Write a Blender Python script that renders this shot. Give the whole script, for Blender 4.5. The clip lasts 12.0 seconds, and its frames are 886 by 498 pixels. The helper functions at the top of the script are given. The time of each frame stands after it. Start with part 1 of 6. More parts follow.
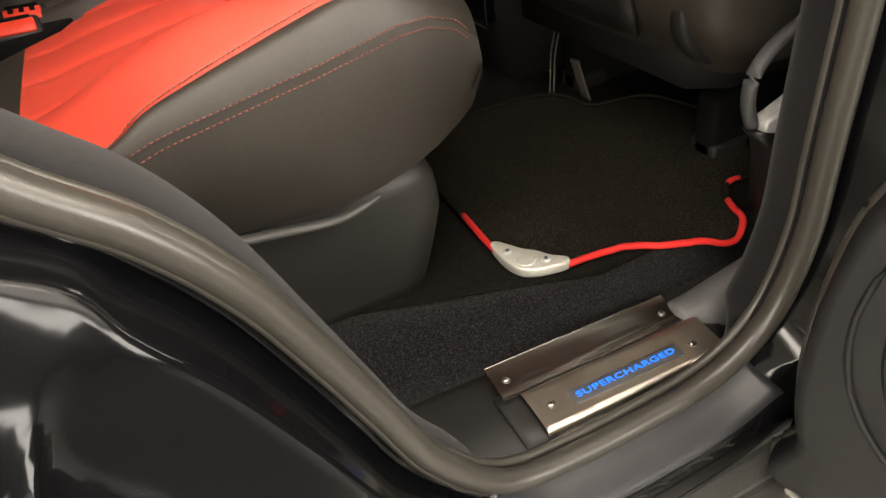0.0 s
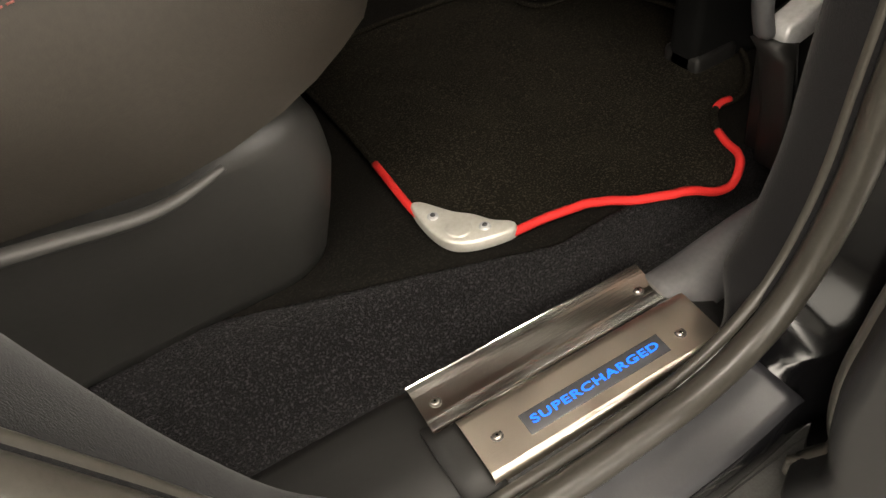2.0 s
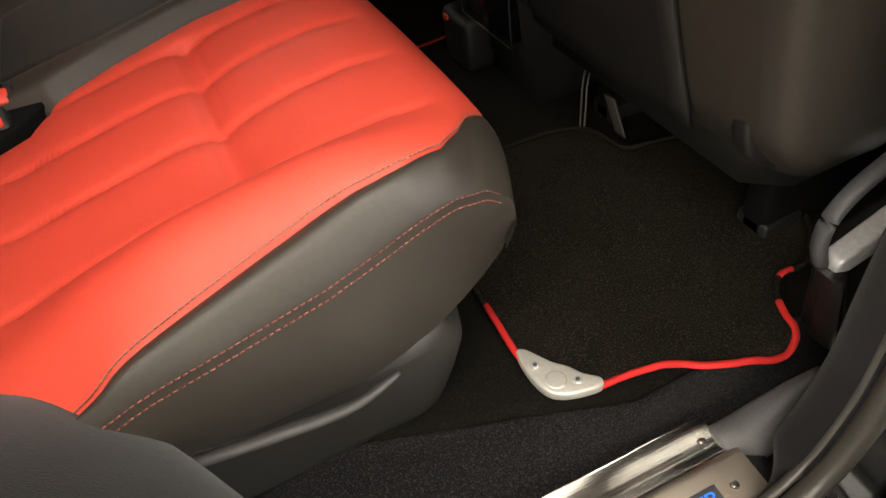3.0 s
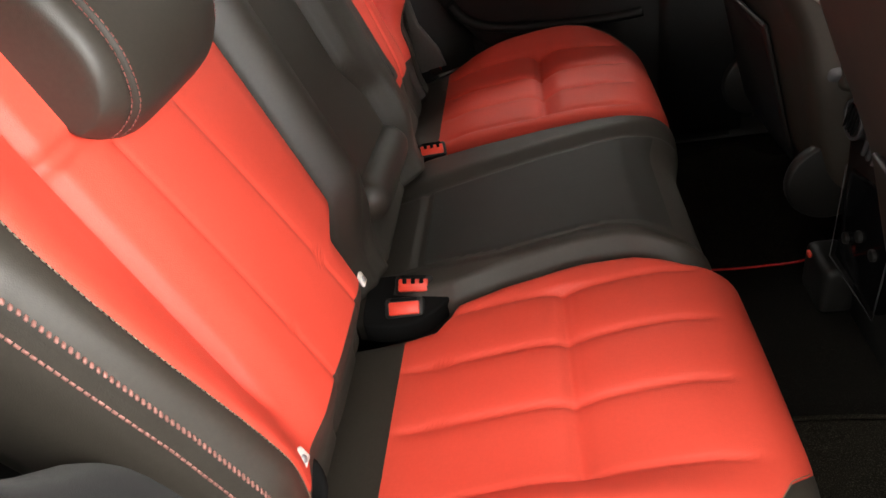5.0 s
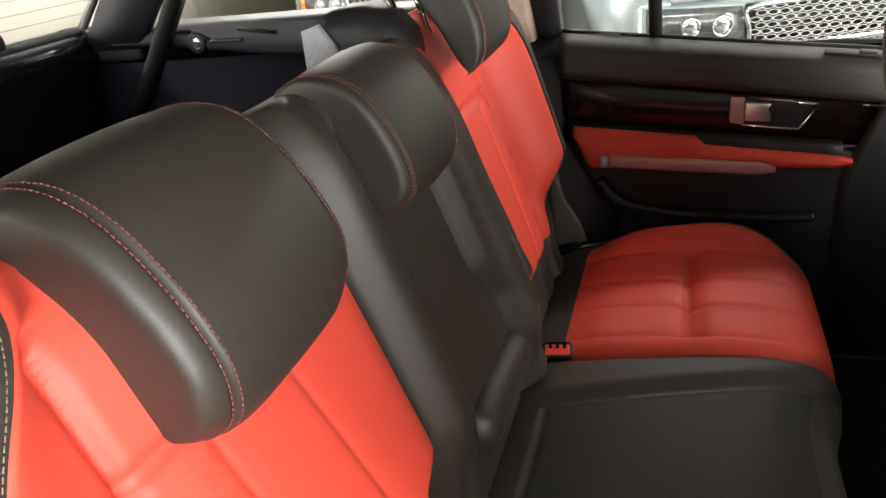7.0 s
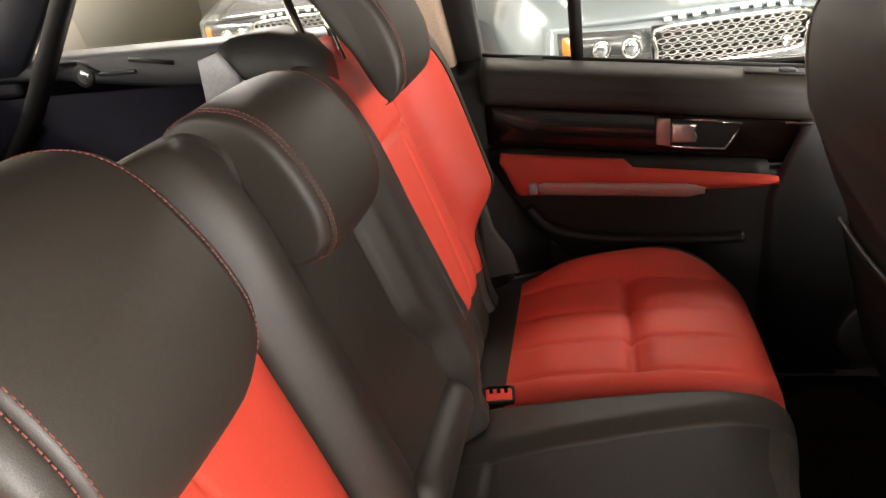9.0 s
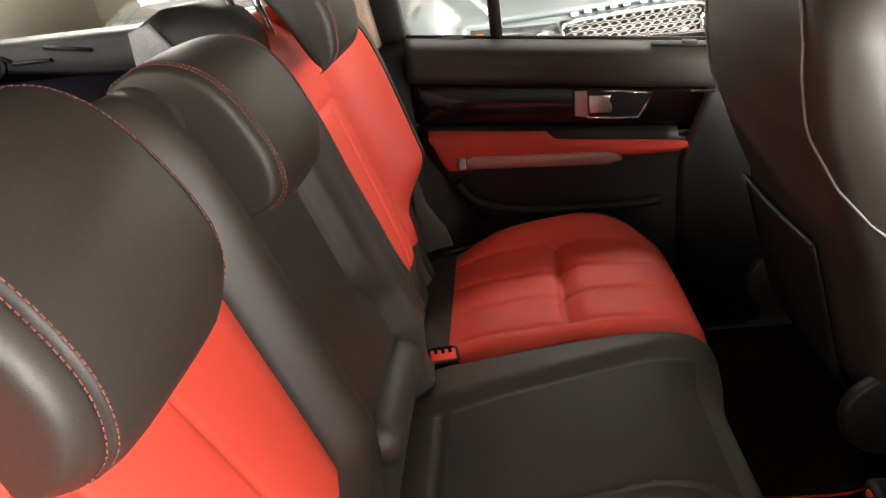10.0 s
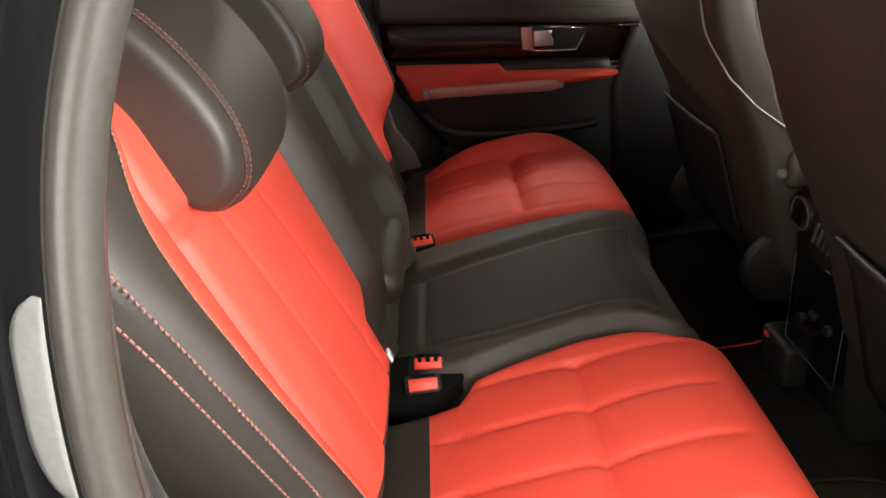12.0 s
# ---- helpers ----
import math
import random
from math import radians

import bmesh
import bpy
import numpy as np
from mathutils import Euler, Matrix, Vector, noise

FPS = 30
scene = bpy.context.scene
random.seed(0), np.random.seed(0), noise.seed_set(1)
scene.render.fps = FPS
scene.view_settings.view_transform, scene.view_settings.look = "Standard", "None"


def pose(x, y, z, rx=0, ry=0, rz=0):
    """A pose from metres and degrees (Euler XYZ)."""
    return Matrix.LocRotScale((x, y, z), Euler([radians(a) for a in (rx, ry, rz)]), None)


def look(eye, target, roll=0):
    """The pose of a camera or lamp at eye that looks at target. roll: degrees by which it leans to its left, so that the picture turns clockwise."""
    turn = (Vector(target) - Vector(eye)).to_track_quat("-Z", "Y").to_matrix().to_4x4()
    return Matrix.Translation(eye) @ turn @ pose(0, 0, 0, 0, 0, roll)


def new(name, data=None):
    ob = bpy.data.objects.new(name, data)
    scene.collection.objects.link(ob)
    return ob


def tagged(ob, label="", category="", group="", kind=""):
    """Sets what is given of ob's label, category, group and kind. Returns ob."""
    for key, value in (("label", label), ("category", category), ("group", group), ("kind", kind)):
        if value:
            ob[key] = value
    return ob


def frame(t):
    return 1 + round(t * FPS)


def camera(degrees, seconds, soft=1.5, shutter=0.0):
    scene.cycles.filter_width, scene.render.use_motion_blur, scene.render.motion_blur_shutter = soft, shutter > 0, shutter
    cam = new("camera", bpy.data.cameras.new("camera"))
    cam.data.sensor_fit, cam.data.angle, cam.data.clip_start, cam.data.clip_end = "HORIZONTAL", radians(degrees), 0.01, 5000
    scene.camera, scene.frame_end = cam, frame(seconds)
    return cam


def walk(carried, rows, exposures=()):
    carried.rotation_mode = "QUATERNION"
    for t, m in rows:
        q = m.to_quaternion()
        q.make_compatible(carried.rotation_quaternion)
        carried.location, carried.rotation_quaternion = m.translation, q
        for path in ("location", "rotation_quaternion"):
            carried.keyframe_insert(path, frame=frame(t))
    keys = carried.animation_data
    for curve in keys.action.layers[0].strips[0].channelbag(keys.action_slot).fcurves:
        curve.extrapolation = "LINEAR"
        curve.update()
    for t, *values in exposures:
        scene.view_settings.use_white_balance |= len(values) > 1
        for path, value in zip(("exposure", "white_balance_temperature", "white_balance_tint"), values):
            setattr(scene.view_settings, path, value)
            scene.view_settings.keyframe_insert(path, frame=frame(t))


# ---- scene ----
cam = camera(65.0, 12.0)
PATH = [
    (0, (-0.225, -0.461, 1.074), (0.356, 1.05, -0.1), -8.9),
    (0.5, (-0.182, -0.391, 1.017), (0.453, 1.05, -0.216), -8.2),
    (1, (-0.157, -0.353, 0.967), (0.484, 1.032, -0.326), -8.7),
    (1.5, (-0.133, -0.318, 0.94), (0.491, 1.022, -0.409), -9.1),
    (2, (-0.106, -0.288, 0.982), (0.497, 1.012, -0.413), -9.3),
    (2.5, (-0.114, -0.268, 1.083), (0.482, 1.034, -0.313), -9.1),
    (3, (-0.129, -0.268, 1.207), (0.325, 1.098, -0.181), -10.3),
    (3.3, (-0.14, -0.262, 1.27), (0.181, 1.151, -0.109), -10.0),
    (3.6, (-0.151, -0.26, 1.313), (0.05, 1.201, -0.038), -10.1),
    (5.3, (-0.132, -0.201, 1.497), (-0.512, 1.425, 0.395), -10.1),
    (5.5, (-0.139, -0.179, 1.522), (-0.55, 1.451, 0.439), -8.6),
    (6, (-0.139, -0.151, 1.555), (-0.661, 1.505, 0.562), -8.1),
    (6.5, (-0.142, -0.11, 1.584), (-0.766, 1.55, 0.66), -7.6),
    (8.3, (-0.176, 0.036, 1.594), (-0.814, 1.731, 0.745), -6.9),
    (8.5, (-0.175, 0.039, 1.591), (-0.757, 1.755, 0.745), -7.0),
    (9, (-0.186, 0.032, 1.573), (-0.608, 1.792, 0.722), -7.1),
    (9.5, (-0.204, 0.021, 1.556), (-0.491, 1.806, 0.701), -7.2),
    (10, (-0.209, -0.034, 1.531), (-0.411, 1.762, 0.674), -7.3),
    (10.5, (-0.216, -0.108, 1.509), (-0.374, 1.69, 0.648), -7.4),
    (11, (-0.228, -0.173, 1.497), (-0.366, 1.618, 0.617), -7.5),
    (11.5, (-0.244, -0.245, 1.494), (-0.347, 1.541, 0.6), -7.5),
    (12, (-0.264, -0.309, 1.485), (-0.316, 1.472, 0.576), -7.4),
]
walk(cam, [(t, look(eye, target, roll)) for t, eye, target, roll in PATH], [(0, 0.0, 6800, 10), (1.5, -0.06, 6800, 10), (2.0, 0.07, 6800, 10), (2.5, 0.22, 6800, 10), (3.0, -0.04, 6700, 10), (3.5, 0.0, 6600, 10), (5.5, 0.0, 6150, 9), (6.5, 0.0, 6050, 9), (8.5, 0.16, 6650, 13), (9.5, 0.18, 6650, 13), (10.5, 0.07, 6350, 11), (12, 0.09, 6300, 10)])

# ---------------------------------------------------------------- world and light
world = bpy.data.worlds.new("world")
scene.world = world
world.use_nodes = True
world.node_tree.nodes["Background"].inputs[0].default_value = (0.9, 0.85, 0.78, 1)
world.node_tree.nodes["Background"].inputs[1].default_value = 0.02


def ceiling_lamp(x, y, w, d, watts):
    data = bpy.data.lights.new("area", "AREA")
    data.shape, data.size, data.size_y, data.energy = "RECTANGLE", w, d, watts
    data.color = (1.0, 0.93, 0.83)
    lamp = new("ceiling_lamp_light", data)
    lamp.matrix_world = look((x, y, 3.36), (x, y, 0))
    return lamp


LAMPS = [(-1.3, -1.2, 2.6, 0.35, 76), (1.6, -1.2, 2.6, 0.35, 104), (-1.2, 3.4, 2.6, 0.35, 48), (2.2, 3.4, 2.6, 0.35, 120), (-4.6, 0.8, 0.35, 2.6, 420), (4.8, 0.8, 0.35, 2.6, 170), (-3.4, 7.2, 3.2, 0.4, 700), (2.6, 8.2, 3.2, 0.4, 200)]
for row in LAMPS:
    ceiling_lamp(*row)
# added fill lamp ahead of the car; the wall there has no window
data = bpy.data.lights.new("front_fill", "AREA")
data.shape, data.size, data.size_y, data.energy, data.color = "RECTANGLE", 6.0, 2.4, 1350, (1.0, 0.96, 0.9)
new("front_fill_light", data).matrix_world = look((6.4, -1.7, 2.0), (0, 0.6, 1.3))


# two more added fill lamps on the open door's side, at no window
data = bpy.data.lights.new("rear_side_fill", "AREA")
data.shape, data.size, data.size_y, data.energy, data.color = "RECTANGLE", 5.0, 2.4, 290, (1.0, 0.94, 0.84)
new("rear_side_fill_light", data).matrix_world = look((-3.4, -4.0, 1.9), (0.2, 0.3, 1.0))
data = bpy.data.lights.new("side_fill", "AREA")
data.shape, data.size, data.size_y, data.energy, data.color = "RECTANGLE", 5.0, 2.2, 780, (1.0, 0.96, 0.9)
new("side_fill_light", data).matrix_world = look((4.4, -4.2, 2.0), (0.2, 0.3, 1.2))


# ---------------------------------------------------------------- materials
def mat(name, color, rough=0.5, metal=0.0, spread=0.12, scale=6.0, bump=0.0, bump_scale=300.0, bump_kind="noise", coat=0.0,
        spec=0.5, bump_dist=0.0012, rough_spread=0.08, sheen=0.0, emit=None, emit_strength=0.0, fine=0.06, aniso=0.0, speck=None):
    """A surface with variation at two scales, fine relief and uneven gloss."""
    m = bpy.data.materials.new(name)
    m.use_nodes = True
    nt = m.node_tree
    b = nt.nodes["Principled BSDF"]
    geo = nt.nodes.new("ShaderNodeNewGeometry")
    def tex(kind, s, detail=4.0):
        n = nt.nodes.new(kind)
        n.inputs["Scale"].default_value = s
        if kind == "ShaderNodeTexNoise":
            n.inputs["Detail"].default_value = detail
        nt.links.new(geo.outputs["Position"], n.inputs["Vector"])
        return n
    big = tex("ShaderNodeTexNoise", scale)
    small = tex("ShaderNodeTexNoise", scale * 40, 2.0)
    ramp = nt.nodes.new("ShaderNodeMix")
    ramp.data_type = "RGBA"
    lo = [max(0.0, c * (1 - spread)) for c in color]
    hi = [min(1.0, c * (1 + spread)) for c in color]
    ramp.inputs[6].default_value, ramp.inputs[7].default_value = (*lo, 1), (*hi, 1)
    nt.links.new(big.outputs["Fac"], ramp.inputs[0])
    grain = nt.nodes.new("ShaderNodeMix")
    grain.data_type, grain.blend_type = "RGBA", "OVERLAY"
    grain.inputs[0].default_value = fine * 4
    nt.links.new(ramp.outputs[2], grain.inputs[6])
    nt.links.new(small.outputs["Fac"], grain.inputs[7])
    colour = grain.outputs[2]
    if speck:
        fuzz = tex("ShaderNodeTexNoise", 520.0, 3.0)
        pick = nt.nodes.new("ShaderNodeMapRange")
        pick.inputs[1].default_value, pick.inputs[2].default_value = 0.52, 0.68
        nt.links.new(fuzz.outputs["Fac"], pick.inputs[0])
        fleck = nt.nodes.new("ShaderNodeMix")
        fleck.data_type = "RGBA"
        fleck.inputs[7].default_value = (*speck, 1)
        nt.links.new(pick.outputs[0], fleck.inputs[0])
        nt.links.new(colour, fleck.inputs[6])
        colour = fleck.outputs[2]
    nt.links.new(colour, b.inputs["Base Color"])
    rr = nt.nodes.new("ShaderNodeMapRange")
    rr.inputs[3].default_value, rr.inputs[4].default_value = max(0.01, rough - rough_spread), min(1, rough + rough_spread)
    nt.links.new(big.outputs["Fac"], rr.inputs[0])
    nt.links.new(rr.outputs[0], b.inputs["Roughness"])
    b.inputs["Metallic"].default_value = metal
    b.inputs["Specular IOR Level"].default_value = spec
    b.inputs["Coat Weight"].default_value = coat
    b.inputs["Coat Roughness"].default_value = 0.04
    b.inputs["Sheen Weight"].default_value = sheen
    b.inputs["Anisotropic"].default_value = aniso
    if emit:
        b.inputs["Emission Color"].default_value, b.inputs["Emission Strength"].default_value = (*emit, 1), emit_strength
    if bump:
        if bump_kind == "leather":
            t = tex("ShaderNodeTexVoronoi", bump_scale)
            out = t.outputs["Distance"]
        elif bump_kind == "brushed":
            mp = nt.nodes.new("ShaderNodeMapping")
            mp.inputs["Scale"].default_value = (4, 900, 900)
            nt.links.new(geo.outputs["Position"], mp.inputs["Vector"])
            t = tex("ShaderNodeTexNoise", 1.0)
            nt.links.new(mp.outputs[0], t.inputs["Vector"])
            out = t.outputs["Fac"]
        else:
            t = tex("ShaderNodeTexNoise", bump_scale, 3.0)
            out = t.outputs["Fac"]
        bn = nt.nodes.new("ShaderNodeBump")
        bn.inputs["Strength"].default_value, bn.inputs["Distance"].default_value = bump, bump_dist
        nt.links.new(out, bn.inputs["Height"])
        last = bn
        if bump_kind == "leather":
            w = tex("ShaderNodeTexNoise", 22.0, 3.0)
            b2 = nt.nodes.new("ShaderNodeBump")
            b2.inputs["Strength"].default_value, b2.inputs["Distance"].default_value = 0.14, 0.004
            nt.links.new(w.outputs["Fac"], b2.inputs["Height"])
            nt.links.new(bn.outputs[0], b2.inputs["Normal"])
            last = b2
        nt.links.new(last.outputs[0], b.inputs["Normal"])
    return m


RED = mat("red_leather", (0.61, 0.061, 0.036), 0.55, spread=0.05, spec=0.4, bump=0.13, bump_scale=900, bump_kind="leather", fine=0.02)
BLACK = mat("black_leather", (0.029, 0.0245, 0.0190), 0.51, spread=0.1, spec=0.52, bump=0.08, bump_scale=900, bump_kind="leather")
INSERT = mat("black_insert_leather", (0.0155, 0.0145, 0.0120), 0.60, spread=0.12, spec=0.4, bump=0.14, bump_scale=520, bump_kind="leather")
PLASTIC = mat("black_plastic", (0.011, 0.0105, 0.010), 0.5, spec=0.4, bump=0.2, bump_scale=1400)
GREYPL = mat("grey_plastic", (0.05, 0.05, 0.053), 0.5, bump=0.25, bump_scale=1500)
SILLPL = mat("sill_plastic", (0.020, 0.020, 0.023), 0.36, spread=0.25, scale=14, bump=0.15, bump_scale=1500)
BOOTPL = mat("boot_plastic", (0.012, 0.0125, 0.017), 0.5, bump=0.25, bump_scale=1500)
LIGHTPL = mat("light_grey_plastic", (0.30, 0.30, 0.31), 0.5, bump=0.2, bump_scale=1500)
KICKPL = mat("kick_plastic", (0.085, 0.083, 0.086), 0.45, bump=0.25, bump_scale=1500)
DOORPL = mat("door_plastic", (0.07, 0.068, 0.069), 0.55, bump=0.25, bump_scale=1500)
BASEPL = mat("seat_base_plastic", (0.028, 0.027, 0.025), 0.5, bump=0.2, bump_scale=1400)
# carpet of the sill slope, flecks lightened for the light it catches
LITCARPET = mat("lit_sill_carpet", (0.0045, 0.004, 0.0046), 0.95, spec=0.06, speck=(0.046, 0.041, 0.046), spread=0.7, scale=18, bump=1.0, bump_scale=1000, bump_dist=0.005, sheen=0.05, fine=0.6)
CARPET = mat("carpet", (0.0055, 0.005, 0.0042), 0.95, spec=0.08, speck=(0.018, 0.016, 0.013), spread=0.5, scale=14, bump=1.0, bump_scale=700, fine=0.15)
MAT = mat("mat_carpet", (0.012, 0.0104, 0.0076), 0.95, spec=0.08, speck=(0.050, 0.043, 0.032), spread=0.55, scale=22, bump=1.0, bump_scale=800, bump_dist=0.003, fine=0.35)
VELVET = mat("velvet_trim", (0.0066, 0.0063, 0.0069), 0.9, spec=0.12, spread=0.3, scale=20, bump=0.5, bump_scale=900, sheen=0.12)
BOOTCLOTH = mat("luggage_carpet", (0.0075, 0.007, 0.0125), 0.95, spec=0.08, spread=0.4, scale=12, bump=0.6, bump_scale=700)
PATCHPL = mat("patch_grey", (0.15, 0.15, 0.147), 0.45, spread=0.05)
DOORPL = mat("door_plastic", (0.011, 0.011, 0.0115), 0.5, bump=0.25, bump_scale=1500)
RUBBER = mat("seal_rubber", (0.052, 0.048, 0.041), 0.29, spread=0.06, bump=0.1, bump_scale=600, rough_spread=0.03)
PAINT = mat("black_paint", (0.004, 0.004, 0.0046), 0.13, spread=0.1, spec=0.22, coat=0.04, rough_spread=0.04, fine=0.0)
CHROME = mat("chrome", (0.82, 0.8, 0.77), 0.08, 1.0, spread=0.05, rough_spread=0.03, fine=0.0)
STEEL = mat("polished_steel", (0.78, 0.75, 0.70), 0.12, 1.0, spread=0.1, scale=20, bump=0.006, bump_kind="brushed", fine=0.02)
BRUSHED = mat("brushed_steel", (0.74, 0.66, 0.56), 0.32, 1.0, spread=0.08, scale=30, bump=0.12, bump_kind="brushed", fine=0.02)
DECKALU = mat("deck_aluminium", (0.34, 0.335, 0.32), 0.32, 0.85, spread=0.15, scale=14, bump=0.2, bump_scale=400, bump_kind="brushed")
ALU = mat("cast_aluminium", (0.66, 0.64, 0.58), 0.5, 0.55, spread=0.08, bump=0.2, bump_scale=500)
SILVERPL = mat("silver_plastic", (0.5, 0.5, 0.5), 0.35, 0.3, spread=0.05)
REDTRIM = mat("red_binding", (0.7, 0.02, 0.018), 0.7, spread=0.15, scale=40, bump=0.8, bump_scale=900)
REDPL = mat("red_plastic", (0.75, 0.05, 0.025), 0.4, spread=0.05)
THREAD = mat("red_thread", (0.19, 0.056, 0.046), 0.8, spread=0.1)
PINKTHREAD = mat("pink_thread", (0.26, 0.12, 0.10), 0.8, spread=0.1)
SATIN = mat("satin_chrome", (0.74, 0.68, 0.64), 0.28, 1.0, spread=0.05, fine=0.0)
ARCHPL = mat("arch_plastic", (0.07, 0.062, 0.055), 0.38, spread=0.2, bump=0.2, bump_scale=900)
mat("pale_piping", (0.24, 0.22, 0.20), 0.5)
PALETHREAD = mat("pale_thread", (0.2, 0.14, 0.10), 0.8, spread=0.1)
PIANO = mat("dark_wood_veneer", (0.010, 0.005, 0.004), 0.11, spread=0.5, scale=12, spec=0.45, rough_spread=0.03)
MESHPL = mat("silver_mesh", (0.36, 0.35, 0.33), 0.4, 0.3, spread=0.05)
# near black: stands in for shade, and colours small black parts
NEARBLACK = mat("near_black", (0.004, 0.004, 0.004), 0.85, spec=0.1)
BEIGE = mat("beige_trim", (0.45, 0.34, 0.25), 0.8, spread=0.05, bump=0.2, bump_scale=800)
HEADLINER = mat("headliner", (0.4, 0.36, 0.3), 0.95, bump=0.3, bump_scale=700)
WHITEPL = mat("white_plastic", (0.7, 0.68, 0.64), 0.4, spread=0.05)
PANELBLUE = mat("display_panel", (0.06, 0.06, 0.065), 0.35, spread=0.05)
GLOWBLUE = mat("blue_letters", (0.01, 0.08, 0.5), 0.4, emit=(0.002, 0.16, 0.95), emit_strength=1.6)
BELT = mat("belt_webbing", (0.03, 0.029, 0.027), 0.45, bump=0.6, bump_scale=600)
CONCRETE = mat("showroom_floor", (0.085, 0.08, 0.075), 0.35, spread=0.1, scale=1.5, bump=0.05, bump_scale=60)
DARKWALL = mat("dark_wall", (0.09, 0.088, 0.085), 0.8, spread=0.08, scale=1.0, bump=0.1, bump_scale=90)
WALL = mat("cream_wall", (0.80, 0.75, 0.65), 0.85, spread=0.04, scale=1.0, bump=0.1, bump_scale=90)
CEIL = mat("white_ceiling", (0.78, 0.76, 0.72), 0.9, spread=0.03)
SILVERPAINT = mat("silver_paint", (0.20, 0.235, 0.25), 0.32, 0.2, spread=0.04, coat=1.0, fine=0.02)
DARKPAINT = mat("grey_paint", (0.09, 0.09, 0.092), 0.2, 0.3, spread=0.04, coat=1.0)
HEADLAMP = mat("headlamp_reflector", (0.11, 0.115, 0.115), 0.22, 0.5, spread=0.7, scale=30, coat=0.8)
AMBER = mat("amber_lens", (0.7, 0.2, 0.03), 0.2, coat=1.0)
LAMPLENS = mat("lamp_reflector", (0.6, 0.62, 0.63), 0.15, 0.9, spread=0.3, scale=25)
DIFFUSER = mat("lamp_diffuser", (0.9, 0.88, 0.84), 0.5, emit=(1.0, 0.93, 0.82), emit_strength=6.0)
TYRE = mat("tyre_rubber", (0.02, 0.02, 0.02), 0.8, bump=0.3, bump_scale=200)


def glass(name, tint, rough=0.0):
    m = bpy.data.materials.new(name)
    m.use_nodes = True
    nt = m.node_tree
    nt.nodes.clear()
    out = nt.nodes.new("ShaderNodeOutputMaterial")
    tr, gl, mx = nt.nodes.new("ShaderNodeBsdfTransparent"), nt.nodes.new("ShaderNodeBsdfGlossy"), nt.nodes.new("ShaderNodeMixShader")
    tr.inputs[0].default_value = (*tint, 1)
    gl.inputs["Roughness"].default_value = 0.02
    lw, pw, ma = nt.nodes.new("ShaderNodeLayerWeight"), nt.nodes.new("ShaderNodeMath"), nt.nodes.new("ShaderNodeMath")
    pw.operation, ma.operation = "POWER", "MULTIPLY_ADD"
    pw.inputs[1].default_value, ma.inputs[1].default_value, ma.inputs[2].default_value = 4.0, 0.5, 0.025
    nt.links.new(lw.outputs["Facing"], pw.inputs[0])
    nt.links.new(pw.outputs[0], ma.inputs[0])
    nt.links.new(ma.outputs[0], mx.inputs[0])
    nt.links.new(tr.outputs[0], mx.inputs[1])
    nt.links.new(gl.outputs[0], mx.inputs[2])
    nt.links.new(mx.outputs[0], out.inputs[0])
    return m


GLASS = glass("window_glass", (0.93, 0.95, 0.94))


# ---------------------------------------------------------------- building helpers
def thing(name, label, category, at=(0, 0, 0), group="", kind=""):
    ob = new(name)
    ob.location = at
    ob.empty_display_size = 0.05
    return tagged(ob, label, category, group, kind)


def part(name, bm, material, parent=None, label="", smooth=True):
    """Links a bmesh as one mesh object, under a thing or under a part, keeping its place."""
    me = bpy.data.meshes.new(name)
    bmesh.ops.recalc_face_normals(bm, faces=bm.faces)
    bm.to_mesh(me)
    bm.free()
    if smooth:
        me.polygons.foreach_set("use_smooth", [True] * len(me.polygons))
    me.materials.append(material)
    ob = new(name, me)
    if parent is not None:
        ob.parent = parent
        chain, p = Matrix.Identity(4), parent
        while p is not None:
            chain = p.matrix_basis @ chain
            p = p.parent
        ob.matrix_parent_inverse = Matrix.Identity(4)
        ob.matrix_basis = chain.inverted()
    if label:
        ob["label"] = label
    return ob


def cr(pts, t):
    """Catmull-Rom through pts, t from 0 to 1."""
    n = len(pts) - 1
    f = min(max(t, 0), 1) * n
    i = min(int(f), n - 1)
    u = f - i
    p = [np.array(pts[min(max(i + k, 0), n)], float) for k in (-1, 0, 1, 2)]
    return 0.5 * (2 * p[1] + (p[2] - p[0]) * u + (2 * p[0] - 5 * p[1] + 4 * p[2] - p[3]) * u * u + (3 * p[1] - p[0] - 3 * p[2] + p[3]) * u ** 3)


def spline(pts, n, closed=False):
    if closed:
        m = len(pts)
        ext = [pts[-1]] + list(pts) + [pts[0], pts[1]]
        return [cr(ext, (1 + m * k / n) / (m + 2)) for k in range(n)]
    return [cr(pts, k / (n - 1)) for k in range(n)]


def lerp(x, xs, ys):
    return float(np.interp(x, xs, ys))


def smooth01(x):
    x = min(max(x, 0.0), 1.0)
    return x * x * (3 - 2 * x)


def loft(sections, ring=False, caps=False, loop=False):
    """Quads between sections of equal length. ring: each section closes on itself; loop: the last meets the first."""
    bm = bmesh.new()
    rows = [[bm.verts.new(p) for p in s] for s in sections]
    m = len(rows[0])
    for a in range(len(rows) if loop else len(rows) - 1):
        r0, r1 = rows[a], rows[(a + 1) % len(rows)]
        for k in range(m if ring else m - 1):
            q = (k + 1) % m
            try:
                bm.faces.new((r0[k], r0[q], r1[q], r1[k]))
            except ValueError:
                pass
    if caps:
        for r in (rows[0], rows[-1]):
            try:
                bm.faces.new(r)
            except ValueError:
                pass
    return bm


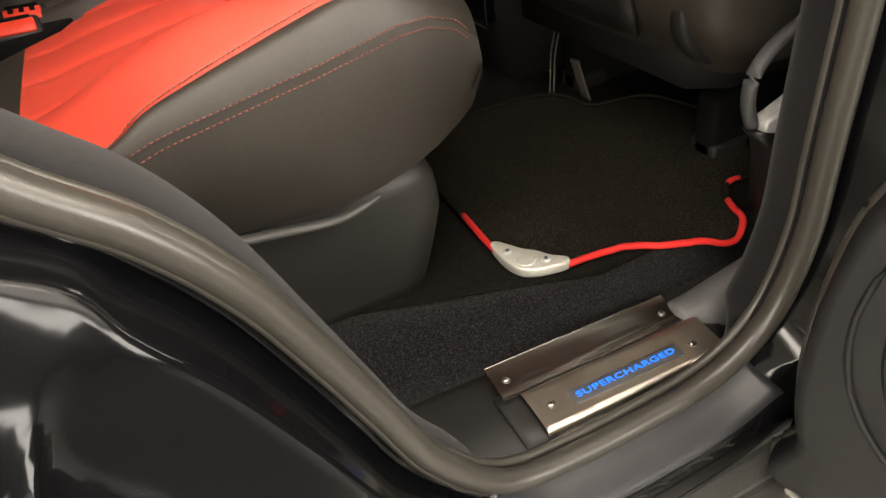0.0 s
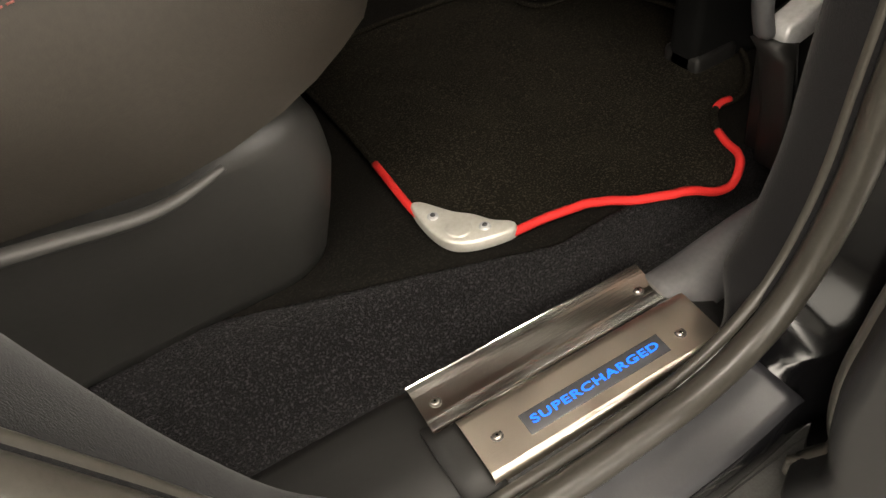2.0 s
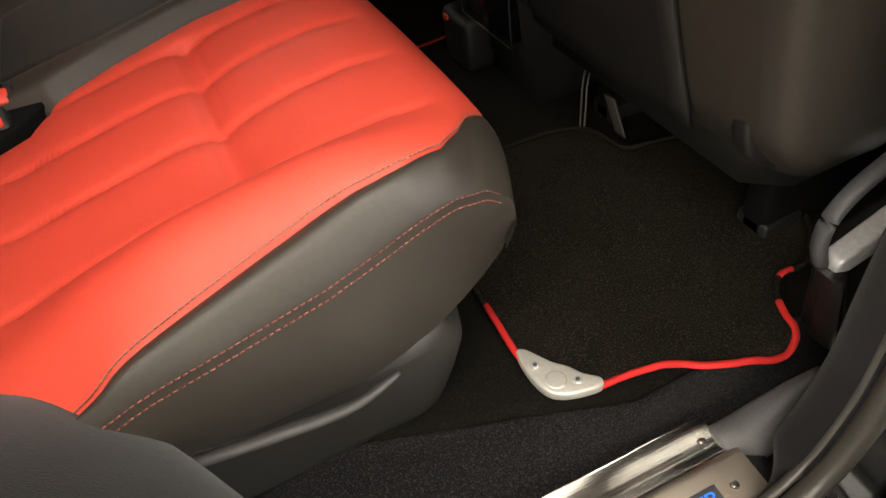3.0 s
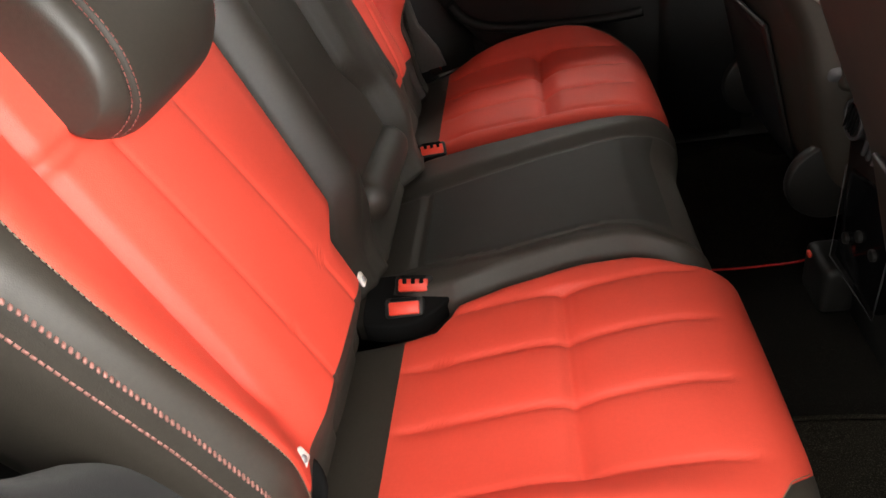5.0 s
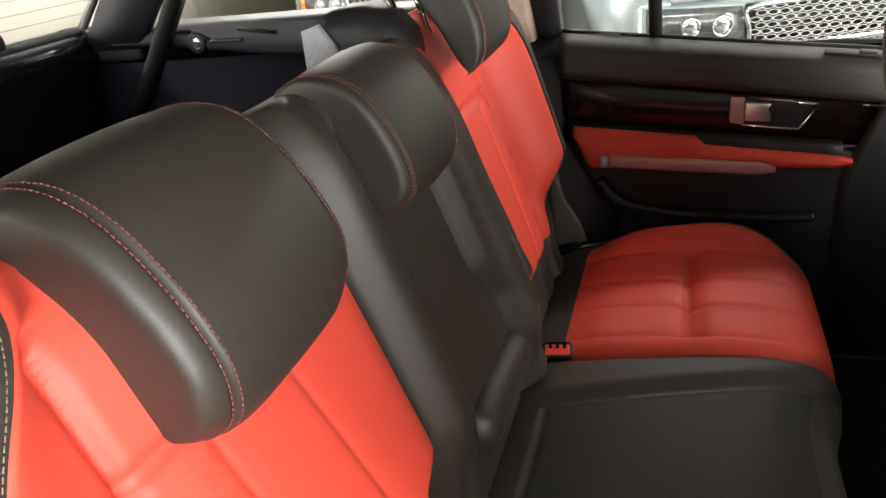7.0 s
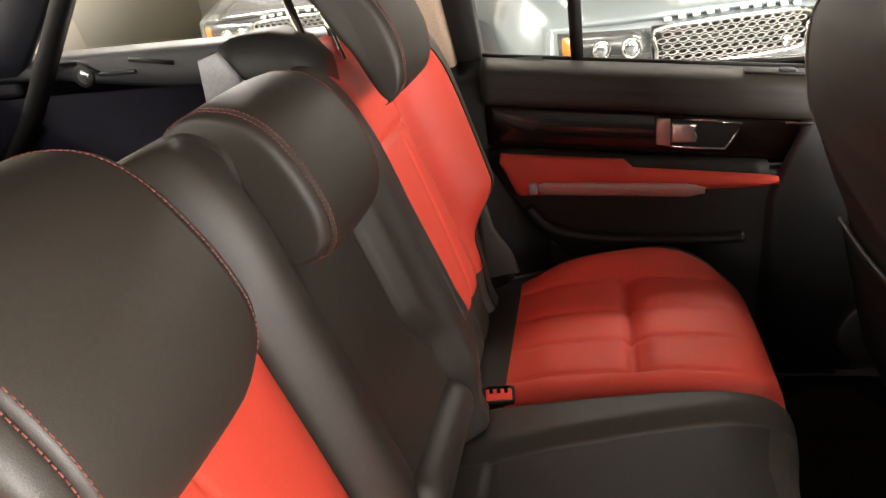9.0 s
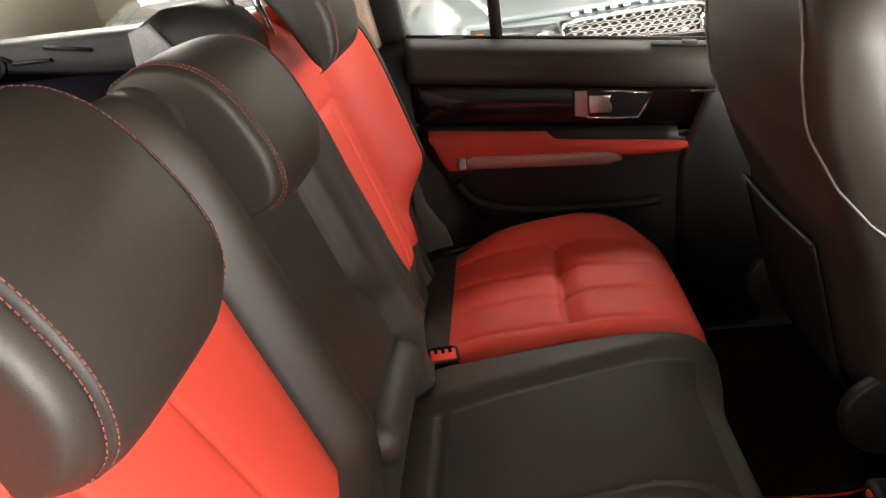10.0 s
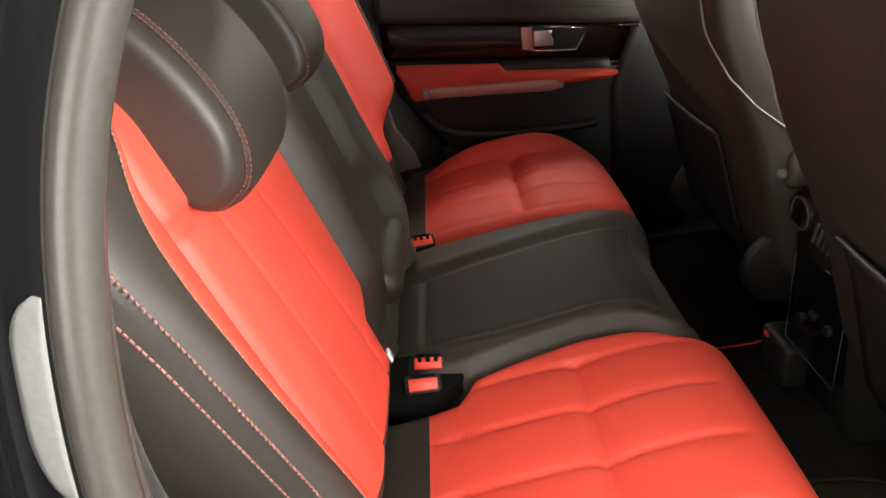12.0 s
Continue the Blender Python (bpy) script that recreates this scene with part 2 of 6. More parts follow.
def plate(sections, thick, away):
    """A loft with thickness, laid off along the vector away."""
    off = Vector(away) * thick
    full = [list(s) + [Vector(p) + off for p in reversed(s)] for s in [[Vector(p) for p in s] for s in sections]]
    return loft(full, ring=True, caps=True)


def tube(pts, r, sides=8, closed=False, flat=1.0, up=(0, 0, 1)):
    pts = [Vector(p) for p in pts]
    n = len(pts)
    secs = []
    for k in range(n):
        d = (pts[(k + 1) % n] - pts[k - 1]) if closed else (pts[min(k + 1, n - 1)] - pts[max(k - 1, 0)])
        d.normalize()
        ref = Vector(up)
        if abs(d.dot(ref)) > 0.95:
            ref = Vector((1, 0, 0))
        a = d.cross(ref).normalized()
        b = a.cross(d).normalized()
        rr = r(k / max(n - 1, 1)) if callable(r) else r
        secs.append([pts[k] + a * (rr * math.cos(2 * math.pi * j / sides)) + b * (rr * flat * math.sin(2 * math.pi * j / sides)) for j in range(sides)])
    return loft(secs, ring=True, caps=not closed, loop=closed)


def rbox(c, size, r=0.004, seg=2, m=None):
    bm = bmesh.new()
    bmesh.ops.create_cube(bm, size=1.0)
    bmesh.ops.scale(bm, vec=size, verts=bm.verts)
    if r:
        bmesh.ops.bevel(bm, geom=bm.edges[:], offset=min(r, min(size) * 0.49), segments=seg, affect="EDGES", profile=0.5)
    if m is not None:
        bmesh.ops.transform(bm, matrix=m, verts=bm.verts)
    bmesh.ops.translate(bm, vec=c, verts=bm.verts)
    return bm


def cyl(p0, p1, r0, r1=None, sides=20, bevel=0.0):
    p0, p1 = Vector(p0), Vector(p1)
    bm = bmesh.new()
    bmesh.ops.create_cone(bm, cap_ends=True, segments=sides, radius1=r0, radius2=r0 if r1 is None else r1, depth=(p1 - p0).length)
    if bevel:
        rim = [e for e in bm.edges if abs(e.verts[0].co.z - e.verts[1].co.z) < 1e-6]
        bmesh.ops.bevel(bm, geom=rim, offset=bevel, segments=2, affect="EDGES", profile=0.5)
    q = (p1 - p0).to_track_quat("Z", "Y").to_matrix().to_4x4()
    bmesh.ops.transform(bm, matrix=Matrix.Translation((p0 + p1) / 2) @ q, verts=bm.verts)
    return bm


def prism(outline, a, b, axis="z", bevel=0.0, seg=2):
    """An outline of (u, v) pushed from a to b along an axis."""
    put = {"z": lambda u, v, w: (u, v, w), "y": lambda u, v, w: (u, w, v), "x": lambda u, v, w: (w, u, v)}[axis]
    bm = bmesh.new()
    lo = [bm.verts.new(put(u, v, a)) for u, v in outline]
    hi = [bm.verts.new(put(u, v, b)) for u, v in outline]
    f0, f1 = bm.faces.new(lo), bm.faces.new(hi)
    n = len(outline)
    for k in range(n):
        bm.faces.new((lo[k], lo[(k + 1) % n], hi[(k + 1) % n], hi[k]))
    bmesh.ops.recalc_face_normals(bm, faces=bm.faces)
    if bevel:
        rim = list({e for f in (f0, f1) for e in f.edges})
        bmesh.ops.bevel(bm, geom=rim, offset=bevel, segments=seg, affect="EDGES", profile=0.5)
    return bm


def dashes(pts, step, length, r, across=0.0):
    """Short stitches along a line, joined into one mesh."""
    pts = [Vector(p) for p in pts]
    verts, faces, run, next_at = [], [], 0.0, 0.0
    for a, b in zip(pts, pts[1:]):
        seg = (b - a).length
        if seg < 1e-9:
            continue
        d = (b - a) / seg
        s = d.cross(Vector((0.3, 0.2, 1))).normalized()
        w = d.cross(s)
        while next_at <= run + seg:
            c = a + d * (next_at - run)
            k = len(verts)
            for e in (-0.5, 0.5):
                for su, sv in ((1, 1), (-1, 1), (-1, -1), (1, -1)):
                    verts.append(c + d * (e * length) + s * (su * (across or r)) + w * (sv * r))
            faces += [(k, k + 1, k + 5, k + 4), (k + 1, k + 2, k + 6, k + 5), (k + 2, k + 3, k + 7, k + 6), (k + 3, k, k + 4, k + 7), (k, k + 1, k + 2, k + 3), (k + 4, k + 5, k + 6, k + 7)]
            next_at += step
        run += seg
    bm = bmesh.new()
    vs = [bm.verts.new(v) for v in verts]
    for f in faces:
        bm.faces.new([vs[i] for i in f])
    return bm


MID = 0.705          # the car's centre line, across

# ---------------------------------------------------------------- showroom
tagged(part("floor", rbox((0, 3, -0.05), (14, 18, 0.1), 0), CONCRETE), "grey polished showroom floor", "floor", kind="structure")
# wall_south is unseen; dark so that the black jamb mirrors little light
for nm, c, sz, m in (("wall_north", (0, 11.9, 1.8), (14, 0.2, 3.6), WALL), ("wall_south", (0, -5.9, 1.8), (14, 0.2, 3.6), DARKWALL), ("wall_east", (6.9, 3, 1.8), (0.2, 17.6, 3.6), WALL), ("wall_west", (-6.9, 3, 1.8), (0.2, 17.6, 3.6), WALL)):
    tagged(part(nm, rbox(c, sz, 0), m), "painted showroom wall", "wall", kind="structure")
tagged(part("ceiling", rbox((0, 3, 3.65), (14, 18, 0.1), 0), CEIL), "white showroom ceiling", "ceiling", kind="structure")
for x, y, w, d, _ in LAMPS:
    t = thing("ceiling_light", "long white ceiling light panel", "light", (x, y, 3.6), "showroom lights")
    part("frame", rbox((x, y, 3.545), (w + 0.06, d + 0.06, 0.1), 0.01), WHITEPL, t)
    part("diffuser", rbox((x, y, 3.47), (w, d, 0.05), 0.01), DIFFUSER, t, "glowing diffuser")

# ---------------------------------------------------------------- the car's shell, near side
APERTURE = [(-0.085, 0.540), (-0.125, 0.600), (-0.152, 0.670), (-0.180, 0.742), (-0.213, 0.818), (-0.255, 0.882), (-0.312, 0.940), (-0.385, 1.035), (-0.438, 1.17), (-0.445, 1.30),
            (-0.415, 1.43), (-0.34, 1.545), (-0.2, 1.625), (0.0, 1.665), (0.2, 1.68), (0.285, 1.63), (0.30, 1.4), (0.295, 1.0), (0.287, 0.75), (0.282, 0.64), (0.250, 0.555), (0.190, 0.512), (0.1, 0.500), (0.0, 0.502), (-0.050, 0.512)]


def side_y(z):
    return -0.098 + max(0.0, z - 1.05) * 0.22


RIM = [tuple(p) for p in spline(APERTURE, 220, closed=True)]
RIM_N = []
for k in range(len(RIM)):
    (x0, z0), (x1, z1) = RIM[k - 1], RIM[(k + 1) % len(RIM)]
    l = math.hypot(x1 - x0, z1 - z0)
    RIM_N.append((-(z1 - z0) / l, (x1 - x0) / l))
if sum(n[0] * (p[0] + 0.07) + n[1] * (p[1] - 1.1) for n, p in zip(RIM_N, RIM)) < 0:
    RIM_N = [(-a, -b) for a, b in RIM_N]


def rim_point(k, d, dy):
    (x, z), (nx, nz) = RIM[k % len(RIM)], RIM_N[k % len(RIM)]
    return Vector((x + nx * d, side_y(z) + dy, z + nz * d))


def rim_sweep(side, bottom):
    """A profile of (outward, across) swept round the door opening; over the sill it turns into another, and a gap runs beside the seal."""
    rows = []
    for k in range(len(RIM)):
        w = smooth01((-RIM_N[k][1] - 0.55) / 0.35)
        gap = 0.024 * (1 - w) * (1 - smooth01((RIM[k][1] - 1.0) / 0.1))
        rows.append([rim_point(k, a * (1 - w) + c * w, b * (1 - w) + e * w + gap * (0.01 < a < 0.036)) for (a, b), (c, e) in zip(side, bottom)])
    return loft(rows, loop=True)


car = thing("car_body", "gloss black estate car body with an open rear door", "car", (0, MID, 0))
part("door_jamb", rim_sweep(
    [(0.0, 0.02), (0.008, -0.012), (0.024, -0.010), (0.034, -0.022), (0.037, -0.050), (0.042, -0.056), (0.050, -0.057), (0.075, -0.062), (0.100, -0.068), (0.112, -0.074), (0.118, -0.084), (0.124, -0.115), (0.2, -0.128), (0.30, -0.132)],
    [(0.0, 0.02), (0.006, -0.012), (0.012, -0.014), (0.016, -0.018), (0.018, -0.022), (0.02, -0.028), (0.022, -0.036), (0.024, -0.046), (0.027, -0.052), (0.034, -0.055), (0.05, -0.056), (0.07, -0.056), (0.12, -0.04), (0.2, 0.0)]), PAINT, car, "gloss black painted door jamb")

seal = thing("door_seal", "grey rubber seal round the rear door opening", "seal", (0, -0.1, 0.5))
def tuck(k):
    """How far the seal lies further in, beside the seat's shoulder."""
    x, z = RIM[k]
    return 0.007 * smooth01((z - 1.08) / 0.12) * smooth01((-0.30 - x) / 0.06)


part("bead", tube([rim_point(k, 0.004 - tuck(k), -0.004) for k in range(len(RIM))], 0.0125, 12, closed=True, up=(0, 1, 0)), RUBBER, seal)
part("inner_lip", tube([rim_point(k, -0.6 * tuck(k), 0.014) for k in range(len(RIM))], 0.0055, 8, closed=True, up=(0, 1, 0)), RUBBER, seal)
part("outer_lip", tube([rim_point(k, 0.014 - 1.2 * tuck(k), -0.008) for k in range(len(RIM))], 0.004, 8, closed=True, up=(0, 1, 0)), RUBBER, seal)
# pale rounded patch, just proud of the jamb beside the seal
rows = []
for f in np.linspace(0, 1, 23):
    k0, wide = 75.7 + 6.7 * f, 0.0172 * (1 - max(0.0, 1 - f / 0.42) ** 2) ** 0.5 * (1 - max(0.0, (f - 0.72) / 0.29) ** 2.5) ** 0.5
    k, u = int(k0), k0 % 1
    rows.append([rim_point(k, d, dy) * (1 - u) + rim_point(k + 1, d, dy) * u for d, dy in [(0.0085 + wide * g, -0.0136 + 0.0019 * g) for g in np.linspace(0, 1, 6)]])
patch_ob = thing("jamb_patch", "pale grey rounded patch on the black door jamb", "label", (-0.45, -0.05, 1.27))
part("sheet", plate(rows, 0.0006, (0, 1, 0)), PATCHPL, patch_ob)

trim = thing("door_opening_trim", "dark fabric covered trim inside the door opening", "trim", (0, -0.05, 0.5))
rows = []
for k in range(len(RIM)):
    x, z = RIM[k]
    low = smooth01((-RIM_N[k][1] - 0.55) / 0.35) * (1 - smooth01((z - 0.58) / 0.08))
    arch = smooth01((z - 0.64) / 0.22) * smooth01((-0.09 - x) / 0.14) * (1 - smooth01((z - 1.05) / 0.15))
    rest = [(0.004, 0.0), (-0.003, 0.008), (-0.005, 0.020), (-0.005, 0.035), (-0.003, 0.046), (0.004, 0.054), (0.020, 0.060), (0.050, 0.062)]
    over = [(0.004, 0.0), (-0.003, 0.010), (-0.006, 0.034), (-0.002, 0.080), (0.012, 0.130), (0.038, 0.180), (0.060, 0.206), (0.092, 0.226)]
    under = [(0.014, 0.0), (0.012, 0.006), (0.012, 0.010), (0.012, 0.014), (0.013, 0.018), (0.016, 0.022), (0.022, 0.026), (0.04, 0.03)]
    high = smooth01((z - 1.15) / 0.15)
    row = []
    for (a, e), (c, f), (g, h) in zip(rest, over, under):
        e2 = e * (1 - 0.45 * high)
        d, dy = a * (1 - arch) + c * arch, e2 * (1 - arch) + f * arch
        row.append(rim_point(k, d * (1 - low) + g * low, dy * (1 - low) + h * low))
    rows.append([Vector(p) for p in spline([tuple(p) for p in row], 22)])
part("fabric", loft(rows, loop=True), VELVET, trim)

# outer sill and running board
SILL_K = [k for k in range(len(RIM)) if RIM[k][1] < 0.53 and -0.075 < RIM[k][0] < 0.222]
if SILL_K[-1] - SILL_K[0] > len(SILL_K):
    SILL_K = [k for k in SILL_K if k > 110] + [k for k in SILL_K if k <= 110]
part("sill_cover", loft([[rim_point(k, d, dy) for d, dy in ((0.008, -0.006), (0.002, -0.010), (0.007, -0.014), (0.0155, -0.030), (0.0185, -0.044), (0.022, -0.052), (0.05, -0.054), (0.05, -0.02))] for k in SILL_K], ring=True, caps=True), SILLPL, car, "satin black plastic sill cover")
board = thing("running_board", "brushed aluminium running board with raised ribs", "step", (0, -0.3, 0.36))
GROOVES = [(-0.13, 0.398), (-0.13, 0.41)] + [(y, z) for k in range(6) for y, z in ((-0.140 - 0.034 * k, 0.410), (-0.142 - 0.034 * k, 0.4065), (-0.148 - 0.034 * k, 0.4065), (-0.150 - 0.034 * k, 0.410))] + [(-0.366, 0.408), (-0.370, 0.40), (-0.370, 0.38), (-0.13, 0.38)]
part("deck", loft([[Vector((x, y, z)) for y, z in GROOVES] for x in (-0.9, 1.3)], ring=True, caps=True), DECKALU, board, "satin metal deck with lengthwise grooves", smooth=False)
part("edge", tube([(-0.9, -0.372, 0.39), (1.3, -0.372, 0.39)], 0.018, 10), CHROME, board)
rib = part("rib", rbox((0, 0, 0), (0.007, 0.15, 0.008), 0.003), ALU, board)
for k in range(1, 58):
    r = new("rib", rib.data)
    r.parent = board
    r.matrix_basis = board.matrix_basis.inverted() @ Matrix.Translation((-0.66 + 0.03 * k, -0.27, 0.413))
rib.matrix_basis = board.matrix_basis.inverted() @ Matrix.Translation((-0.66, -0.27, 0.413))
for x in (-0.6, 0.9):
    part("bracket", rbox((x, -0.2, 0.34), (0.05, 0.25, 0.1), 0.01), PLASTIC, board)

# the shell's flanks, roof and tail


part("underfloor", rbox((0.1, MID, 0.47), (3.4, 1.30, 0.05), 0.01), PLASTIC, car)
part("roof", loft([[Vector((x, MID + s * 0.70, z - 0.045 * s * s)) for s in np.linspace(-1, 1, 13)] + [Vector((x, MID + s * 0.70, 1.735)) for s in (1, -1)] for x, z in ((-1.24, 1.765), (-1.1, 1.79), (-0.3, 1.81), (0.6, 1.80), (1.10, 1.765))], ring=True, caps=True), PAINT, car)
part("headliner", rbox((0.0, MID, 1.725), (2.46, 1.34, 0.02), 0.008), HEADLINER, car, "pale fabric headliner")
# near flank ahead of and behind the opening
part("near_front_flank", rbox((1.02, -0.19, 0.80), (1.1, 0.06, 0.86), 0.02), PAINT, car)
part("near_rear_flank", rbox((-1.19, -0.19, 0.87), (0.90, 0.06, 0.94), 0.02), PAINT, car)
part("near_rear_trim", rbox((-1.19, 0.07, 0.98), (0.92, 0.05, 0.84), 0.02), VELVET, car)
part("near_front_trim", rbox((1.0, -0.05, 0.83), (1.1, 0.05, 0.86), 0.02), PLASTIC, car)
for x0, x1 in ((0.30, 0.40), (-0.72, -0.55)):
    part("near_pillar", loft([[Vector((x, side_y(z) + dy, z)) for x, dy in ((x0, 0.01), (x1, 0.01), (x1, 0.04), (x0, 0.04))] for z in np.linspace(0.5, 1.74, 6)], ring=True, caps=True), PLASTIC, car)
part("near_roof_rail", rbox((0.1, 0.055, 1.725), (2.9, 0.10, 0.06), 0.02), PLASTIC, car)

# inner side of the far flank: lower wall, pillars, rails
part("far_flank", rbox((0.1, 1.66, 0.84), (3.3, 0.06, 0.78), 0.02), PAINT, car)
part("far_roof_rail", rbox((0.1, 1.395, 1.70), (3.0, 0.10, 0.07), 0.02), HEADLINER, car)


def far_y(z):
    return 1.508 - max(0.0, z - 1.28) * 0.28


def far_pillar(name, lo, hi, m, z0=1.26, z1=1.70, dy=0.0, thick=0.06, label=""):
    rows = []
    for z in np.linspace(z0, z1, 8):
        t = (z - z0) / (z1 - z0)
        a, b = lo[0] + (hi[0] - lo[0]) * t, lo[1] + (hi[1] - lo[1]) * t
        rows.append([Vector((x, far_y(z) + o + dy, z)) for x, o in ((a, 0.01), (a + 0.008, 0.0), (b - 0.008, 0.0), (b, 0.01), (b, thick), (a, thick))])
    return part(name, loft(rows, ring=True, caps=True), m, car, label)


far_pillar("c_pillar_trim", (-0.66, -0.455), (-0.72, -0.50), BEIGE, 1.30, 1.70, -0.06, 0.05, "beige upper pillar trim")
far_pillar("c_pillar_frame", (-0.47, -0.405), (-0.50, -0.43), PLASTIC)
far_pillar("window_bar", (-0.222, -0.196), (-0.232, -0.206), PLASTIC)
far_pillar("b_pillar_trim", (0.29, 0.40), (0.24, 0.34), PLASTIC, 0.6, 1.70, -0.06, 0.09)
far_pillar("d_pillar_trim", (-1.555, -1.375), (-1.18, -1.0), BOOTPL, 1.36, 1.70, -0.16, 0.02, "grey plastic rear pillar trim")
far_pillar("d_pillar_seal", (-1.475, -1.428), (-1.0, -0.955), PLASTIC, 1.20, 1.70, -0.20, 0.03)
for nm, x0, x1, z0, z1, dy in (("rear_quarter_glass", -1.32, -0.66, 1.40, 1.69, 0.03), ("quarterlight_glass", -0.405, -0.222, 1.28, 1.68, 0.03), ("door_glass", -0.196, 0.29, 1.28, 1.68, 0.03), ("front_door_glass", 0.40, 1.3, 1.26, 1.68, 0.03)):
    g = part(nm, loft([[Vector((x, far_y(z) + dy + o, z)) for x, o in ((x0, 0), (x1, 0), (x1, 0.004), (x0, 0.004))] for z in (z0, z1)], ring=True, caps=True), GLASS, car, "clear side window glass", smooth=False)
    g.visible_shadow = False

# outside: bonnet, nose, tail, near glass, wheels
part("bonnet", loft([[Vector((x, MID + s * w, z - 0.05 * abs(s) ** 3)) for s in np.linspace(-1, 1, 15)] + [Vector((x, MID + w, 0.6)), Vector((x, MID - w, 0.6))] for x, z, w in ((1.62, 1.17, 0.92), (1.9, 1.15, 0.93), (2.3, 1.11, 0.93), (2.6, 1.04, 0.90), (2.72, 0.95, 0.86))], ring=True, caps=True), PAINT, car)
part("front_bumper", loft([[Vector((x + 0.12 * (1 - (s * s)), MID + s * 0.93, z)) for s in np.linspace(-1, 1, 13)] for x, z in ((2.62, 0.30), (2.70, 0.45), (2.72, 0.7), (2.66, 0.95))]), PAINT, car)
part("tail_panel", rbox((-1.70, MID, 0.80), (0.08, 1.78, 0.95), 0.03, 3), PAINT, car)
part("near_shoulder", rbox((0.98, -0.14, 1.235), (1.16, 0.14, 0.05), 0.015), PAINT, car)
part("near_rear_shoulder", rbox((-1.20, -0.10, 1.345), (0.96, 0.2, 0.05), 0.015), PAINT, car)
part("far_shoulder", rbox((0.95, 1.59, 1.215), (1.3, 0.17, 0.05), 0.015), PAINT, car)
part("far_rear_shoulder", rbox((-1.1, 1.52, 1.345), (1.1, 0.28, 0.05), 0.015), PAINT, car)
for nm, x0, x1, z0 in (("near_front_glass", 0.42, 1.2, 1.26), ("near_quarter_glass", -1.25, -0.74, 1.37)):
    g = part(nm, loft([[Vector((x, side_y(z) + o, z)) for x, o in ((x0, 0), (x1, 0), (x1, 0.004), (x0, 0.004))] for z in (z0, 1.70)], ring=True, caps=True), GLASS, car, smooth=False)
    g.visible_shadow = False
for wx in (-1.25, 1.95):
    for wy0, wy1 in ((-0.27, -0.04), (1.46, 1.69)):
        wh = part("wheel", cyl((wx, wy0, 0.38), (wx, wy1, 0.38), 0.38, sides=44, bevel=0.03), TYRE, car)
        oy = wy0 - 0.004 if wy0 < 0 else wy1 + 0.004
        part("rim", cyl((wx, oy, 0.38), (wx, oy + (0.05 if wy0 < 0 else -0.05), 0.38), 0.25, 0.22, 36, 0.01), ALU, wh)

# luggage space beyond the seats
boot = thing("boot_side_trim", "dark carpeted luggage side panel with a grey plastic shelf edge", "trim", (-1.0, 1.35, 0.6))
part("carpet_panel", plate([[Vector((x, y, z)) for y, z in ((1.33, 0.6), (1.335, 1.0), (1.34, 1.325))] for x in (-1.6, -0.56)], 0.04, (0, 1, 0)), BOOTCLOTH, boot)
part("shelf_edge", loft([[Vector((x, y, z)) for y, z in ((1.345, low), (1.325, low + 0.004), (1.321, low + 0.012), (1.328, 1.394), (1.336, 1.402), (1.352, 1.404), (1.44, 1.404), (1.44, low + 0.01))] for x, low in [(x, lerp(x, [-1.45, -1.30, -1.0, -0.56], [1.362, 1.358, 1.322, 1.320])) for x in np.linspace(-1.45, -0.56, 16)]], ring=True, caps=True), BOOTPL, boot, "grey plastic shelf edge")
for x0, z0, x1, z1 in ((-1.285, 1.394, -1.215, 1.391), (-1.215, 1.391, -1.170, 1.368), (-1.095, 1.390, -1.000, 1.376)):
    part("shelf_recess", tube([Vector((x0, 1.324, z0)), Vector((0.5 * (x0 + x1), 1.3235, 0.5 * (z0 + z1))), Vector((x1, 1.3235, z1))], 0.0045, 8), PLASTIC, boot)
part("shelf_ridge", rbox((-1.128, 1.322, 1.366), (0.085, 0.012, 0.008), 0.003), BOOTPL, boot)
lampb = part("lamp_bezel", cyl((-1.207, 1.332, 1.365), (-1.207, 1.316, 1.365), 0.024, sides=24, bevel=0.004), PLASTIC, boot, "round black bezel")
part("lamp_lens", cyl((-1.205, 1.317, 1.365), (-1.205, 1.313, 1.365), 0.013, sides=20, bevel=0.003), LAMPLENS, lampb, "clear courtesy lamp lens")
part("boot_floor", rbox((-1.05, MID, 0.72), (1.1, 1.25, 0.06), 0.01), VELVET, car)
part("corner_ledge", rbox((-1.50, 1.352, 1.372), (0.24, 0.05, 0.085), 0.012, 3), BOOTPL, boot, "grey plastic corner ledge")
tail = thing("tailgate", "closed tailgate with dark inner trim and heated glass", "tailgate", (-1.6, MID, 0.6))
part("inner_trim", loft([[Vector((x, y, z)) for x, z in ((-1.60, 0.65), (-1.56, 0.9), (-1.545, 1.15), (-1.53, 1.30), (-1.50, 1.35), (-1.52, 1.40), (-1.60, 1.40), (-1.66, 0.65))] for y in np.linspace(0.02, 1.39, 8)], ring=True, caps=True), PAINT, tail, "dark glossy inner trim")
part("upper_trim", rbox((-1.545, MID, 1.375), (0.06, 1.20, 0.055), 0.012, 3), BOOTPL, tail)
part("wiper_motor", rbox((-1.535, 1.05, 1.43), (0.05, 0.10, 0.035), 0.012, 3), PLASTIC, tail)
part("glass_frame", tube([(-1.54, 0.07, 1.408), (-1.54, 1.335, 1.408), (-1.23, 1.31, 1.695), (-1.23, 0.10, 1.695)], 0.012, 8, closed=True), PLASTIC, tail)
